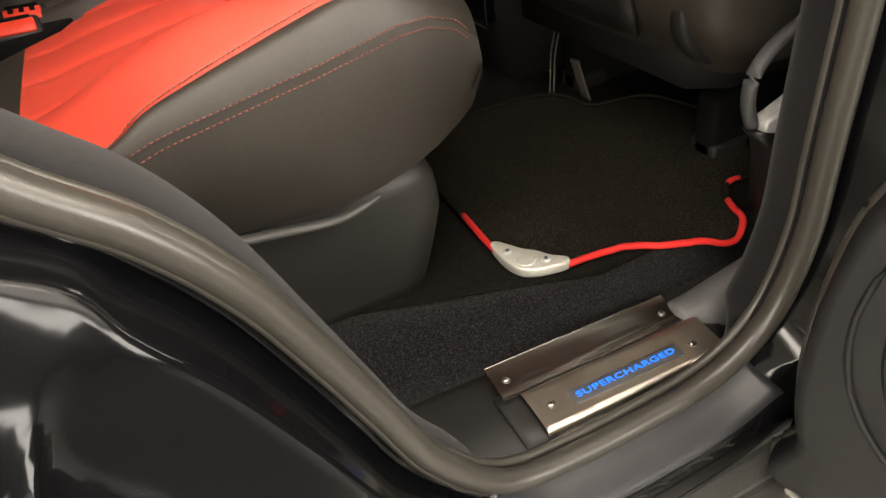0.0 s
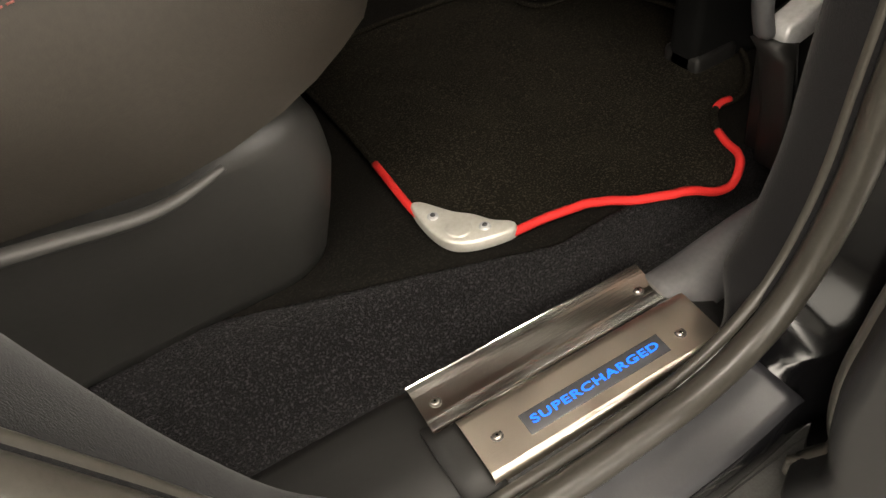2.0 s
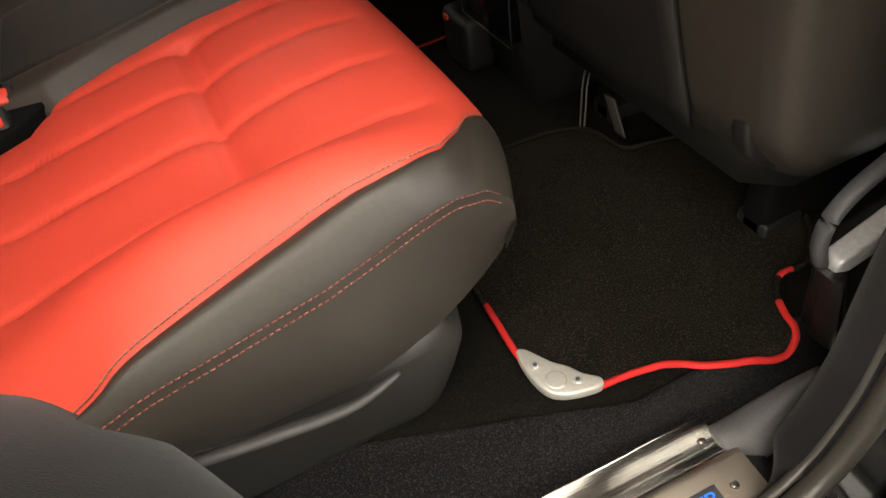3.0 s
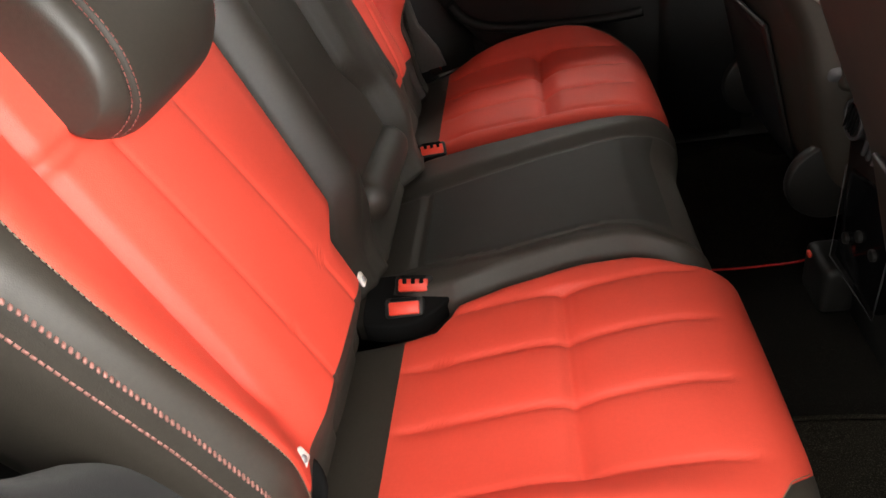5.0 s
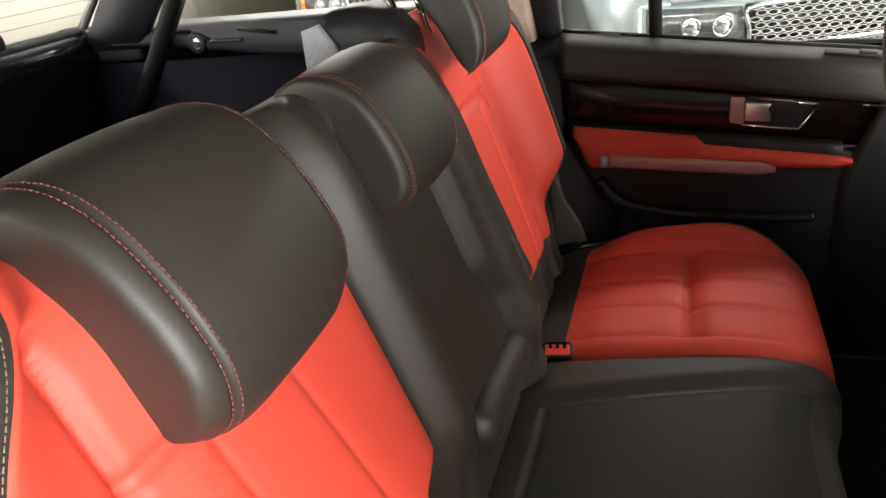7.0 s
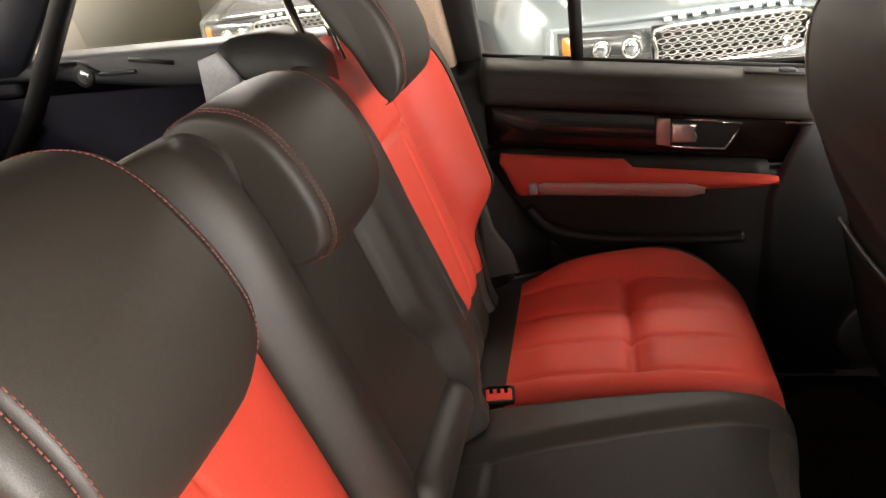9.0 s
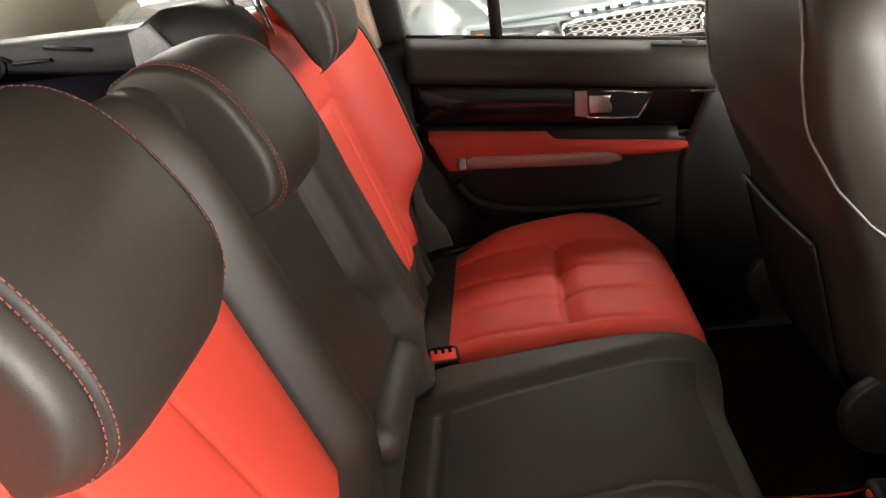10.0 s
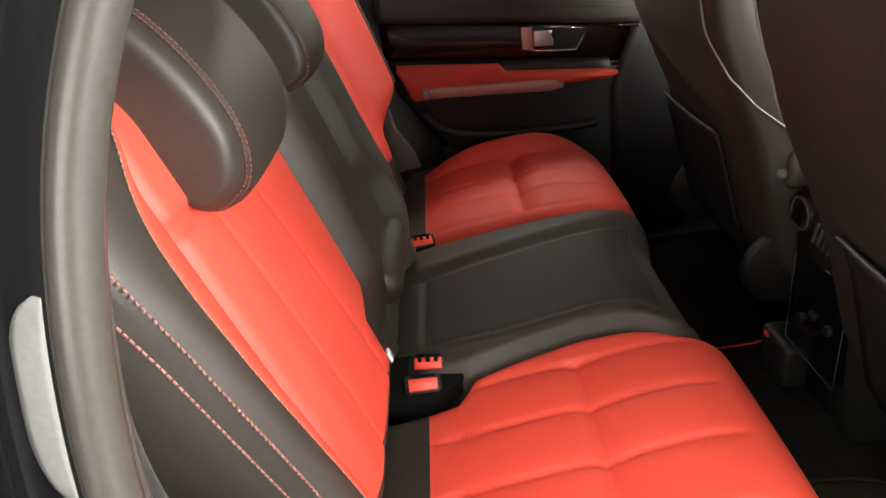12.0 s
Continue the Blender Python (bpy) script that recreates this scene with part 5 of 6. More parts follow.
part("handle_plate", prism([(-0.057, 1.118), (-0.057, 1.171), (-0.031, 1.169), (-0.031, 1.113)], 1.433, 1.445, "y", 0.002, 2), mat("handle_satin", (0.60, 0.42, 0.38), 0.35, 0.5), hb)
part("handle_lever", prism([(-0.028, 1.122), (-0.028, 1.160), (0.018, 1.155), (0.014, 1.146), (0.020, 1.132), (0.018, 1.120)], 1.428, 1.440, "y", 0.003, 3), SATIN, hb, "chrome lever")

# the body round that door: wheel arch trim and lower wall
part("far_wheel_arch_trim", loft([[Vector(p) for p in ((x, 1.50, 1.30), (x, 1.47 - 0.02 * s, 1.25), (x, 1.46 - 0.05 * s, 1.05), (x, 1.45 - 0.09 * s, 0.88), (x, 1.44 - 0.11 * s, 0.75), (x, 1.44 - 0.12 * s, 0.55), (x, 1.5, 0.5), (x, 1.62, 0.9))] for x, s in ((-0.70, 1.0), (-0.60, 1.0), (-0.50, 0.9), (-0.42, 0.6), (-0.36, 0.2), (-0.28, 0.0))], ring=True, caps=True), PLASTIC, car, "black wheel arch trim")
part("far_sill_wall", rbox((0.45, 1.49, 0.68), (2.3, 0.05, 0.42), 0.01), PLASTIC, car)
part("far_front_door_trim", rbox((0.98, 1.46, 0.98), (1.2, 0.06, 0.52), 0.02, 3), PLASTIC, car)
part("sill_light", cyl((0.181, 1.467, 0.545), (0.181, 1.458, 0.545), 0.0035, sides=12, bevel=0.001), mat("blue_lamp", (0.02, 0.05, 0.4), 0.3, emit=(0.05, 0.2, 1.0), emit_strength=3.0), car, "tiny blue sill light")
fbelt = thing("seat_belt", "black seat belt hanging beside the far seat", "seat belt", (-0.45, 1.37, 0.9))
part("webbing", loft([[Vector(p) + o for o in (Vector((0.020, 0, 0)), Vector((-0.020, 0.004, 0)), Vector((-0.020, 0.006, 0)), Vector((0.020, 0.002, 0)))] for p in spline([(-0.56, 1.375, 1.45), (-0.50, 1.375, 1.25), (-0.44, 1.37, 1.05), (-0.40, 1.355, 0.92), (-0.375, 1.345, 0.87)], 24)], ring=True, caps=True), BELT, fbelt, "black woven webbing")
# the highlight by the wheel arch, put into this cover's grey
part("anchor_cover", prism([(-0.405, 0.868), (-0.340, 0.880), (-0.352, 0.925), (-0.388, 0.985), (-0.402, 1.06), (-0.418, 1.06), (-0.412, 0.93)], 1.338, 1.352, "y", 0.006, 3), ARCHPL, fbelt, "satin anchor cover, grey for the light on it")
part("anchor_tongue", rbox((-0.372, 1.345, 0.885), (0.03, 0.012, 0.05), 0.004, m=pose(0, 0, 0, 0, -20, 0)), CHROME, fbelt)
mbelt = thing("centre_belt", "narrow black belt along the middle seat edge", "seat belt", (-0.4, 0.945, 0.95))
part("webbing", loft([[back_pt(y + o, h, e + d) for o, d in ((-0.012, 0), (0.012, 0.004), (0.012, 0.006), (-0.012, 0.002))] for y, h, e in spline([(0.918, 0.53, -0.02), (0.921, 0.45, 0.012), (0.928, 0.30, 0.014), (0.934, 0.20, 0.015), (0.936, 0.14, 0.014)], 26)], ring=True, caps=True), BELT, mbelt)
part("belt_end", loft([[back_pt(y + o, h, e + d) for o, d in ((-w, -0.002), (w, 0.0), (w, 0.003), (-w, 0.002))] for y, h, e, w in ((0.930, 0.20, 0.016, 0.010), (0.931, 0.165, 0.019, 0.014), (0.932, 0.130, 0.021, 0.016), (0.932, 0.118, 0.020, 0.015))], ring=True, caps=True), BELT, mbelt, "folded black belt end")
part("tongue_plate", rbox(back_pt(0.920, 0.105, 0.012), (0.004, 0.020, 0.012), 0.0015, m=pose(0, 0, 0, 0, -18, 0)), CHROME, mbelt)
guide = thing("belt_guide", "black belt outlet housing on top of the bench back", "belt guide", (-0.66, 0.97, 1.36))
part("housing", loft([[Vector((x, 0.965 + dy * w, z)) for dy, z in ((-1, 1.36), (-0.97, t - 0.028), (-0.75, t), (0.75, t), (0.95, t - 0.02), (1, 1.36))] for x, t, w in ((-0.70, 1.43, 0.05), (-0.69, 1.445, 0.056), (-0.655, 1.462, 0.058), (-0.61, 1.463, 0.058), (-0.57, 1.448, 0.055), (-0.545, 1.42, 0.05))], ring=True, caps=True), PLASTIC, guide)
part("side_face", prism([(-0.700, 1.375), (-0.697, 1.440), (-0.668, 1.448), (-0.636, 1.402), (-0.640, 1.366)], 0.898, 0.910, "y", 0.003, 2), LIGHTPL, guide, "pale grey plastic side face")
part("side_step", prism([(-0.650, 1.372), (-0.652, 1.412), (-0.61, 1.400), (-0.60, 1.372)], 0.902, 0.912, "y", 0.003, 2), GREYPL, guide)


# ---------------------------------------------------------------- front seats
def front_seat(far):
    t = thing("front_seat", "black leather front seat with pale piping, seen from behind", "car seat", (0.45, 1.08 if far else 0.33, 0.56), "front seats")
    F = (lambda y: y) if not far else (lambda y: 2 * MID - y)
    CY = 0.340 if far else 0.345
    PY = CY - 0.035 if far else CY
    WIDE = 0.0 if far else 0.035
    TOP = 1.43
    zs = np.linspace(0.715, TOP, 46)
    def xb(z):
        if far:
            return lerp(z, [0.70, 0.74, 0.85, 1.03, 1.10, 1.157, 1.223, 1.30, 1.37, 1.44, 1.50], [0.345, 0.325, 0.295, 0.247, 0.215, 0.193, 0.168, 0.155, 0.152, 0.160, 0.180])
        return -0.050 * smooth01((z - 0.93) / 0.30) - 0.028 * smooth01((z - 1.20) / 0.15) + lerp(z, [0.70, 0.74, 0.85, 1.02, 1.25, 1.38, 1.44, 1.50], [0.345, 0.325, 0.295, 0.252, 0.205, 0.200, 0.215, 0.24])
    def half(z):
        return lerp(z, [0.715, 0.76, 0.95, 1.25, 1.34, 1.375, 1.40, 1.42, TOP], [0.21, 0.238, 0.252, 0.256, 0.252, 0.240, 0.220, 0.190, 0.16]) + WIDE
    def depth(z):
        return lerp(z, [0.715, 1.0, 1.15, 1.226, 1.288, 1.354, 1.50], [0.20, 0.19, 0.155, 0.135, 0.117, 0.098, 0.085])
    panel, edges_a, edges_b, front = [], [], [], []
    for z in zs:
        w, x, d = half(z), xb(z), depth(z)
        rnd = 0.03 * smooth01((0.80 - z) / 0.09)
        panel.append([Vector((x + rnd + 0.010 * abs(2 * f - 1) ** 3, F(CY + (w - 0.040) * (2 * f - 1)), z)) for f in np.linspace(0, 1, 21)])
        for lst, s in ((edges_a, -1), (edges_b, 1)):
            lst.append([Vector((x + rnd + e, F(CY + s * (w - b)), z)) for e, b in ((0.010, 0.040), (0.0135, 0.025), (0.021, 0.012), (0.035, 0.003), (0.6 * d, 0.0), (0.85 * d, 0.004), (d, 0.016), (d + 0.02, 0.040), (d + 0.035, 0.085))])
        front.append([Vector((x + rnd + d + 0.035 - 0.015 * math.cos(f * 1.5), F(CY + (w - 0.085) * f), z)) for f in np.linspace(-1, 1, 9)])
    part("back_panel", loft(panel), BLACK, t, "black leather back panel")
    part("side_bolster", loft(edges_a), BLACK, t)
    part("side_bolster", loft(edges_b), BLACK, t)
    part("front_facing", loft(front), RED, t, "red leather facing")
    part("top_roll", loft([[Vector((a.x + (b.x - a.x) * g, a.y + (b.y - a.y) * g, TOP + 0.012 * math.sin(math.pi * g))) for g in np.linspace(0, 1, 9)] for a, b in zip([panel[-1][int(round(20 * k / 8))] for k in range(9)], front[-1])]), BLACK, t)
    # piping: up the rear corner, and round the side towards the cushion below
    pale = bpy.data.materials["pale_piping"]
    for s in (-1, 1):
        line = []
        for z in np.linspace(TOP, 1.0, 40):
            slide = lerp(z, [1.0, 1.056, 1.11, 1.157, 1.20, 1.24], [0.145, 0.083, 0.040, 0.018, 0.012, 0.008])
            out = lerp(slide, [0.008, 0.0135, 0.021, 0.035, 0.08], [0.044, 0.025, 0.012, 0.003, 0.0])
            line.append(Vector((xb(z) + slide - 0.0008, F(CY + s * (half(z) - out + 0.001)), z)))
        part("piping", tube(line, 0.0020, 6), pale, t, "pale piping")
    # map pocket
    part("map_pocket", plate([[Vector((xb(z) - 0.008 - 0.006 * math.sin(math.pi * f), F(PY - 0.155 + 0.31 * f), z)) for f in np.linspace(0, 1, 13)] for z in np.linspace(0.76, 1.02, 10)], 0.006, (1, 0, 0)), PLASTIC, t, "black map pocket")
    part("pocket_edge", tube([Vector((xb(1.02) - 0.010 - 0.006 * math.sin(math.pi * f), F(PY - 0.155 + 0.31 * f), 1.022)) for f in np.linspace(0, 1, 13)], 0.0035, 6), GREYPL, t)
    # headrest on two posts
    for dy in (-0.06, 0.06):
        part("headrest_post", tube([(0.25, F(CY + dy), 1.40), (0.258, F(CY + dy), 1.54)], 0.0065, 12), CHROME, t, "chrome headrest post")
        part("post_collar", cyl((0.252, F(CY + dy), 1.435), (0.253, F(CY + dy), 1.450), 0.013, sides=16, bevel=0.002), PLASTIC, t)
    hb = rbox((0.255, F(CY), 1.575), (0.11, 0.25, 0.16), 0.045, 5)
    part("headrest", hb, BLACK, t)
    # cushion, base and rails
    part("cushion", rbox((0.70, F(CY), 0.86), (0.56, 0.44, 0.15), 0.05, 4), RED, t, "red leather cushion")
    part("base", loft([[Vector((x, F(CY + s * w), z)) for s, z in ((-1, 0.69), (-0.98, 0.80), (0.98, 0.80), (1, 0.69))] for x, w in ((0.36, 0.19), (0.40, 0.225), (0.9, 0.225))], ring=True, caps=True), PLASTIC, t)
    for s in (-0.16, 0.16):
        # rail colour holds the shade under the seat
        part("rail", rbox((0.66, F(CY + s), 0.60), (0.46, 0.04, 0.10), 0.008), NEARBLACK, t)
        part("rail_foot", rbox((0.46, F(CY + s), 0.565), (0.06, 0.05, 0.03), 0.005), PLASTIC, t)
    if far:
        arm = part("armrest", rbox((0.455, 0.848, 0.985), (0.28, 0.082, 0.078), 0.018, 4), BLACK, t, "black leather armrest")
        part("pivot_knob", cyl((0.325, 0.838, 0.977), (0.298, 0.838, 0.977), 0.023, 0.020, 24, 0.006), GREYPL, arm, "round grey plastic knob")
    # hinge cover at the foot of the back, outer lever and valance
    for s in (-0.215, 0.215):
        hx, hz = (0.345, 0.77) if far else (0.39, 0.80)
        part("hinge_cover", cyl((hx, F(CY + s - 0.012), hz), (hx, F(CY + s + 0.012), hz), 0.075, sides=32, bevel=0.006), PLASTIC, t)
    return t


front_seat(False)
front_seat(True)

# outer valance of the near front seat with its silver lever
val = thing("seat_valance", "black seat side valance with a silver lever", "trim", (0.40, 0.03, 0.56))
part("cover", prism([(0.366, 0.56), (0.358, 0.62), (0.338, 0.68), (0.322, 0.70), (0.348, 0.697), (0.368, 0.63), (0.38, 0.555)], -0.002, 0.03, "y", 0.006, 2), PLASTIC, val)
part("arch", tube([Vector(p) for p in spline([(0.326, 0.016, 0.705), (0.316, 0.016, 0.735), (0.320, 0.016, 0.765), (0.345, 0.016, 0.79), (0.40, 0.018, 0.81)], 24)], 0.009, 8, flat=0.7), GREYPL, val)
part("silver_lever", prism([(0.330, 0.701), (0.332, 0.712), (0.345, 0.716), (0.40, 0.736), (0.46, 0.75), (0.46, 0.722), (0.40, 0.706), (0.348, 0.693)], 0.000, 0.022, "y", 0.003, 2), SILVERPL, val, "silver lever")
part("lower_cover", prism([(0.378, 0.56), (0.362, 0.69), (0.46, 0.715), (0.46, 0.56)], 0.012, 0.05, "y", 0.004, 2), PLASTIC, val)

# metal strap and wires under the near front seat
strap = thing("seat_bracket", "grey metal strap under the front seat", "bracket", (0.42, 0.45, 0.55))
part("strap", rbox((0.418, 0.453, 0.585), (0.004, 0.024, 0.085), 0.001, m=pose(0, 0, 0, -6, -14, 0)), ARCHPL, strap)
wires = thing("cable", "two thin white cables rising under the seat", "cable", (0.40, 0.50, 0.55))
for d in (0.0, 0.012):
    part("wire", tube([Vector(p) for p in spline([(0.385, 0.488 + d, 0.555), (0.392, 0.495 + d, 0.585), (0.405, 0.51 + d, 0.62), (0.43, 0.53 + d, 0.66)], 16)], 0.0015, 6), ARCHPL, wires)
small = thing("floor_cover", "black footwell vent cover with a red tab", "vent cover", (0.33, 0.80, 0.55))
part("cover", rbox((0.345, 0.795, 0.605), (0.06, 0.10, 0.10), 0.015, 3), PLASTIC, small)
part("red_tab", rbox((0.312, 0.812, 0.645), (0.006, 0.014, 0.010), 0.002), REDPL, small)

# ---------------------------------------------------------------- centre console
con = thing("centre_console", "black centre console end with air vents and armrest", "console", (0.4, MID, 0.55))
part("body", loft([[Vector((x, MID + s * w, z)) for s in (-1, 1)] + [Vector((x + 0.5, MID + s * w, z)) for s in (1, -1)] for z, x, w in ((0.55, 0.37, 0.11), (0.75, 0.352, 0.105), (0.90, 0.342, 0.10), (0.955, 0.338, 0.098))], ring=True, caps=True), PLASTIC, con)
part("lid", rbox((0.54, 0.700, 0.972), (0.40, 0.165, 0.050), 0.018, 4), RED, con, "red leather lid")
vt = part("vent", cyl((0.350, 0.779, 0.918), (0.330, 0.779, 0.920), 0.033, 0.030, 28, 0.004), PLASTIC, con, "round air vent")
part("vent_ring", tube([(0.329, 0.779 + 0.029 * math.cos(a), 0.919 + 0.029 * math.sin(a)) for a in np.linspace(0, 2 * math.pi, 29)[:-1]], 0.003, 6, closed=True), GREYPL, vt)
for k in range(4):
    part("vane", rbox((0.328, 0.764 + 0.010 * k, 0.919), (0.006, 0.002, 0.044), 0, m=pose(0, 0, 0, 18, 0, 0)), NEARBLACK, vt)
vt = part("vent", rbox((0.337, 0.680, 0.914), (0.024, 0.105, 0.062), 0.010, 3), PLASTIC, con, "slatted air vent")
for k in range(5):
    part("vane", rbox((0.324, 0.648 + 0.016 * k, 0.914), (0.008, 0.007, 0.046), 0.002, 1, m=pose(0, 0, 0, 18, 0, 0)), GREYPL, vt)
cp = part("control_panel", prism([(0.625, 0.66), (0.785, 0.66), (0.785, 0.83), (0.62, 0.86)], 0.340, 0.362, "x", 0.006, 2), PAINT, con, "gloss black control panel")
part("panel_edge", tube([(0.337, 0.615, 0.86), (0.337, 0.62, 0.655), (0.337, 0.79, 0.655), (0.337, 0.79, 0.835)], 0.0014, 6), GREYPL, con)
for y, z in ((0.66, 0.75), (0.71, 0.75), (0.75, 0.72)):
    part("switch", cyl((0.344, y, z), (0.334, y, z), 0.010, sides=16, bevel=0.002), PLASTIC, cp)

# ---------------------------------------------------------------- near rear door, standing open
ndoor = thing("open_rear_door", "open rear door with grey inner panel and round speaker", "car door", (0.3, -0.5, 0.5))
DU, DN = Vector((0.451, -0.892, 0)), Vector((-0.892, -0.451, 0))
D0 = Vector((0.19, -0.19, 0))


def door_pt(u, z, e):
    return D0 + DU * u + DN * e + Vector((0, 0, z))


outline = [(0.05, 0.42), (0.012, 0.50), (0.0, 0.56), (0.0, 0.62), (0.003, 0.67), (0.013, 0.735), (0.033, 0.785), (0.066, 0.83), (0.10, 0.95), (0.10, 1.15), (0.10, 1.24), (0.9, 1.27), (0.95, 0.95), (0.80, 0.70), (0.68, 0.46)]
def door_slab(points, e0, e1, bevel):
    bm = prism(points, e0, e1, "z", bevel, 3)
    for v in bm.verts:
        v.co = door_pt(v.co.x, v.co.y, v.co.z)
    return bm


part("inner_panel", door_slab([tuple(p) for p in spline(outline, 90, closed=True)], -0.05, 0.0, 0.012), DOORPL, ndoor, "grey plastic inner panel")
part("outer_skin", door_slab([(u * 0.99 + 0.006, (z - 0.9) * 1.0 + 0.9) for u, z in [tuple(p) for p in spline(outline, 90, closed=True)]], -0.12, -0.052, 0.01), PAINT, ndoor, "gloss black outer skin")
sp_c = (0.23, 0.66)
for r0, e, th in ((0.20, 0.002, 0.003), (0.172, 0.003, 0.004)):
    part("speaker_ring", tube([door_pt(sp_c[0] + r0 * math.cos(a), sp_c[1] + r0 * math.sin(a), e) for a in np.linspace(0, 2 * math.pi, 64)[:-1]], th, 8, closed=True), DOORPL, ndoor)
g = cyl((0, 0, 0), (0, 0, 0.008), 0.160, 0.152, 48, 0.003)
for v in g.verts:
    v.co = door_pt(sp_c[0] + v.co.x, sp_c[1] + v.co.y, v.co.z)
part("speaker_grille", g, PLASTIC, ndoor, "black speaker grille")
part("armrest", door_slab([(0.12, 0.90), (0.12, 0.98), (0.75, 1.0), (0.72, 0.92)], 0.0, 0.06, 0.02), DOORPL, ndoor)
part("lower_seal", tube([door_pt(u, z, -0.035) for u, z in [tuple(p) for p in spline(outline, 90, closed=True)]], 0.005, 8, closed=True), RUBBER, ndoor)


# ---------------------------------------------------------------- cars parked opposite
def parked_car(x, y, paint, label, turn=0.0):
    t = thing("parked_car", label, "car", (x, y, 0), "cars parked opposite")
    m = Matrix.Translation((x, y, 0)) @ pose(0, 0, 0, 0, 0, turn)
    def put(name, bm, material, parent, label="", smooth=True):
        bmesh.ops.transform(bm, matrix=m, verts=bm.verts)
        return part(name, bm, material, parent, label, smooth)
    def nose(u):
        return 0.16 * abs(u) ** 2.5
    us = np.linspace(-1, 1, 25)
    # bumper and lower front, bonnet, wings, cabin
    body = put("body", loft([[Vector((1.0 * u, nose(u) + dy, z)) for dy, z in ((0.10, 0.28), (0.0, 0.32), (-0.03, 0.45), (0.0, 0.60), (0.03, 0.68), (0.06, 0.69), (0.10, 0.92), (0.12, 0.955), (0.30, 1.00), (0.8, 1.06), (1.2, 1.10), (1.9, 1.12), (4.4, 1.10), (4.5, 0.9), (4.5, 0.3))] for u in us], ring=True, caps=True), paint, t)
    put("bonnet", loft([[Vector((0.80 * u, nose(u * 0.85) + dy, z + 0.02 * (1 - u * u))) for dy, z in ((0.085, 0.945), (0.10, 0.968), (0.14, 0.985), (0.30, 1.012), (0.8, 1.075), (1.25, 1.115), (1.25, 1.05), (0.12, 0.93))] for u in us], ring=True, caps=True), paint, t, "smooth painted bonnet")
    put("cabin", loft([[Vector((w * u, yy, z)) for u in (-1, 1)] for yy, z, w in ((1.2, 1.10, 0.85), (1.75, 1.62, 0.68), (2.2, 1.76, 0.66), (3.9, 1.76, 0.66), (4.4, 1.15, 0.82))]), paint, t)
    put("windscreen", loft([[Vector((w * u, yy, z)) for u in (-1, 1)] for yy, z, w in ((1.235, 1.125, 0.78), (1.74, 1.60, 0.62))]), PAINT, t, "dark windscreen")
    # grille: frame, dark back and a mesh of slanted bars
    gr = put("grille", loft([[Vector((0.43 * u, 0.052 + nose(0.43 * u / 0.94), z)) for z in (0.71, 0.92)] + [Vector((0.43 * u, 0.09 + nose(0.43 * u / 0.94), z)) for z in (0.92, 0.71)] for u in us], ring=True, caps=True), PLASTIC, t, "black grille backing")
    put("grille_frame", tube([Vector((gx, 0.03 + nose(gx / 0.94), gz)) for gx, gz in spline([(-0.43, 0.90), (-0.2, 0.921), (0.0, 0.926), (0.2, 0.921), (0.43, 0.90), (0.425, 0.80), (0.40, 0.72), (0.2, 0.706), (0.0, 0.703), (-0.2, 0.706), (-0.40, 0.72), (-0.425, 0.80)], 60, closed=True)], 0.014, 8, closed=True), CHROME, gr, "bright grille frame")
    pts, cell_w, cell_h = [], 0.058, 0.032
    for r in range(8):
        for c in range(15):
            gx, gz = -0.40 + c * cell_w + (cell_w / 2 if r % 2 else 0), 0.715 + r * cell_h
            if abs(gx) < 0.408 and gz < 0.915:
                hexa = [(gx + cell_w * 0.5 * sx, gz + cell_h * sz) for sx, sz in ((1, 0.22), (0.3, 0.5), (-0.3, 0.5), (-1, 0.22), (-1, -0.22), (-0.3, -0.5), (0.3, -0.5), (1, -0.22))]
                pts.append(hexa)
    bm = bmesh.new()
    for hexa in pts:
        lo = [bm.verts.new((a, 0.018 + nose(a / 0.94), b)) for a, b in hexa]
        cxx, czz = sum(a for a, b in hexa) / 8, sum(b for a, b in hexa) / 8
        hi = [bm.verts.new((cxx + (a - cxx) * 0.80, 0.018 + nose(a / 0.94), czz + (b - czz) * 0.74)) for a, b in hexa]
        bk = [bm.verts.new((cxx + (a - cxx) * 0.80, 0.030 + nose(a / 0.94), czz + (b - czz) * 0.74)) for a, b in hexa]
        for k in range(8):
            q = (k + 1) % 8
            bm.faces.new((lo[k], lo[q], hi[q], hi[k]))
            bm.faces.new((hi[k], hi[q], bk[q], bk[k]))
    put("grille_mesh", bm, MESHPL, gr, "bright honeycomb mesh", smooth=False)
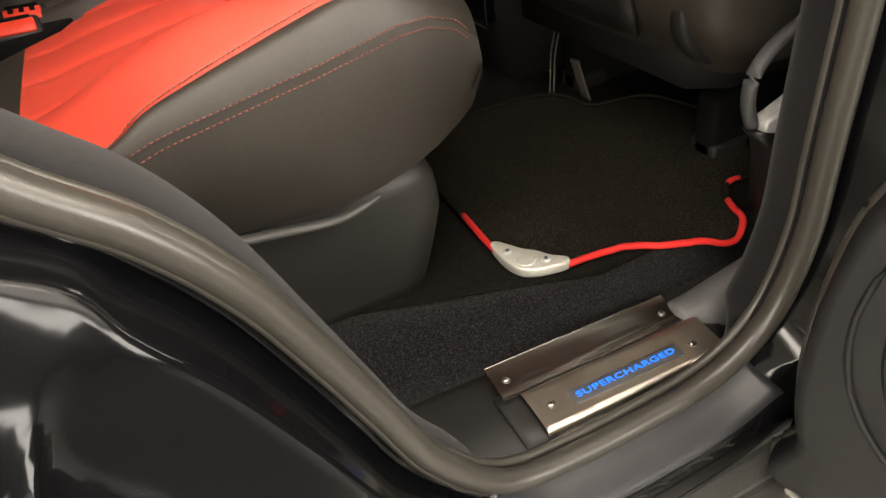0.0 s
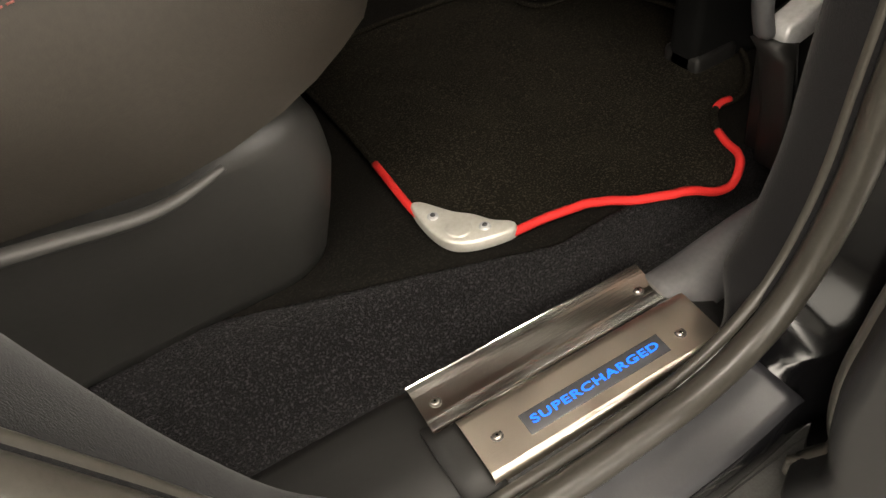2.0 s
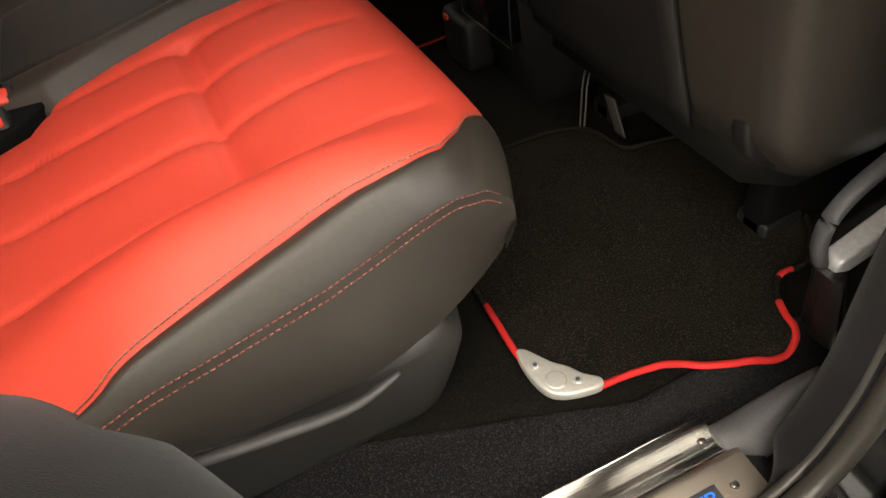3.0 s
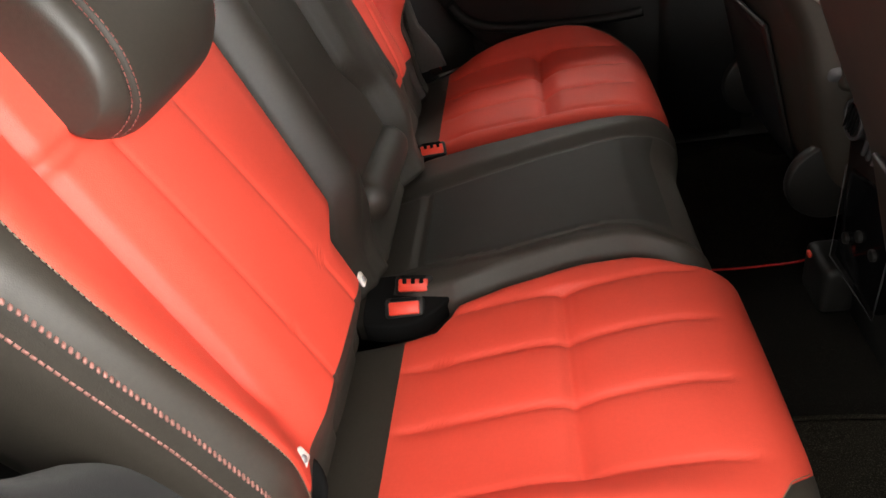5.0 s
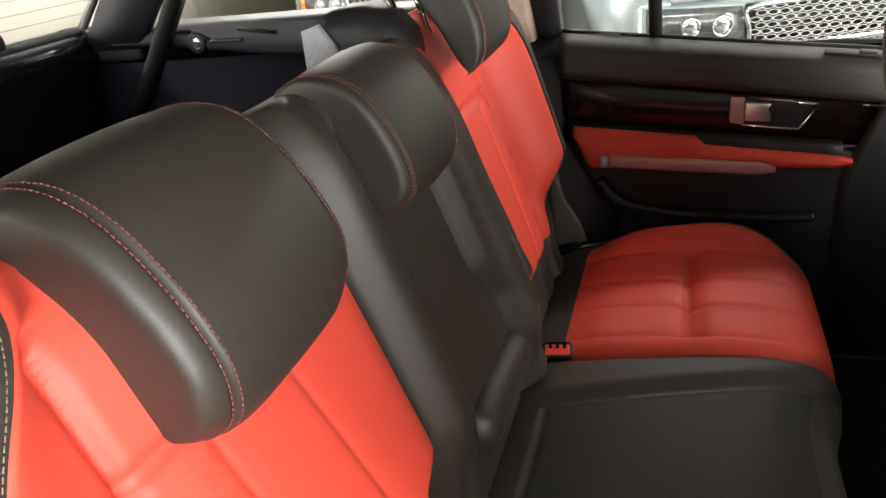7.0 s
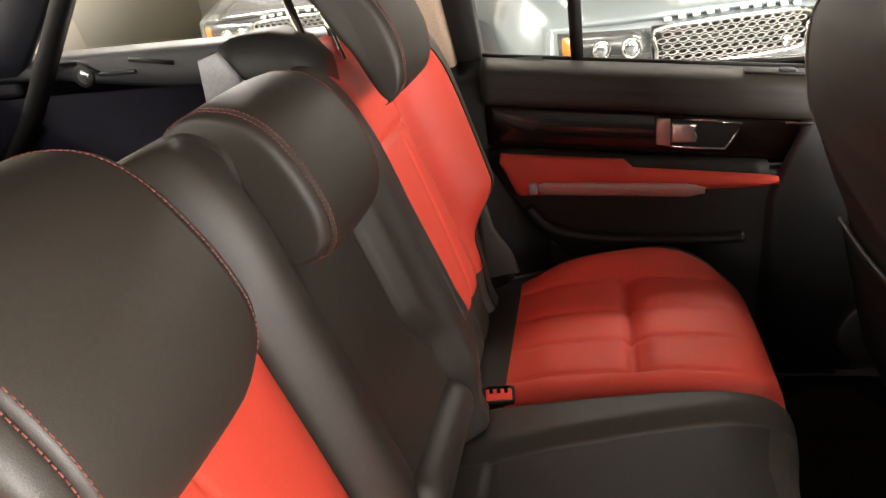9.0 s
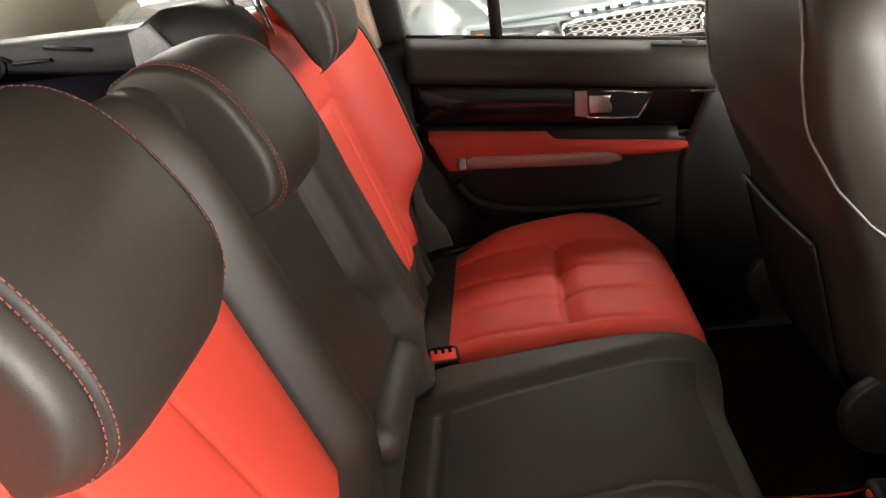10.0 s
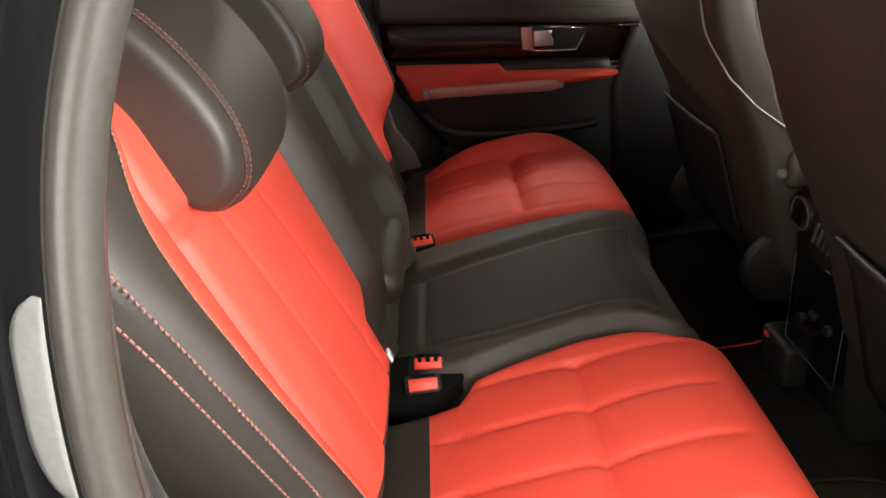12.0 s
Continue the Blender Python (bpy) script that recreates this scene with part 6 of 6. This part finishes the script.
    put("badge", cyl((0.30, 0.03, 0.76), (0.30, 0.015, 0.76), 0.03, sides=24, bevel=0.004), CHROME, gr)
    for k in range(10):
        gx = -0.35 + 0.078 * k + (0.03 if k > 4 else 0)
        put("badge_block", rbox((gx, 0.078 + nose(gx / 0.94), 0.940 + 0.024 * (1 - (gx / 0.43) ** 2)), (0.042, 0.010, 0.024), 0.003, m=pose(0, 0, 0, -35, 0, 0)), WHITEPL, t, "plain letter-sized block")
    for s in (-1, 1):
        hl = put("headlamp", loft([[Vector((s * ux, nose(ux / 0.94) + dy, z)) for dy, z in ((0.05, 0.72 + 0.06 * f), (0.02, 0.75 + 0.04 * f), (0.035, 0.86), (0.07, 0.915 + 0.01 * f), (0.12, 0.9), (0.12, 0.75))] for ux, f in ((0.455, 0.0), (0.55, 0.1), (0.68, 0.4), (0.82, 0.8), (0.93, 1.0))], ring=True, caps=True), HEADLAMP, t, "clear headlamp unit with bright reflectors")
        for ux, r in ((0.565, 0.050), (0.72, 0.046)):
            put("projector", cyl((s * ux, nose(ux / 0.94) + 0.06, 0.825), (s * ux, nose(ux / 0.94) + 0.005, 0.825), r, r * 0.8, 28, 0.006), LAMPLENS, hl, "round bright lamp")
            put("projector_ring", tube([Vector((s * ux + r * math.cos(a), nose(ux / 0.94) + 0.008, 0.825 + r * math.sin(a))) for a in np.linspace(0, 2 * math.pi, 28)[:-1]], 0.006, 6, closed=True), CHROME, hl)
        put("marker_lamp", rbox((s * 0.90, nose(0.95) + 0.015, 0.845), (0.045, 0.03, 0.13), 0.008), AMBER, hl, "amber marker lamp")
        put("wheel", cyl((s * 0.80, 0.92, 0.38), (s * 0.97, 0.92, 0.38), 0.38, sides=40, bevel=0.03), TYRE, t)
        put("wheel", cyl((s * 0.80, 3.6, 0.38), (s * 0.97, 3.6, 0.38), 0.38, sides=40, bevel=0.03), TYRE, t)
    return t


parked_car(0.60, 4.15, SILVERPAINT, "silver car parked opposite with a honeycomb grille", 16)
parked_car(-2.75, 6.3, DARKPAINT, "grey car parked farther back beside the silver one", 12)
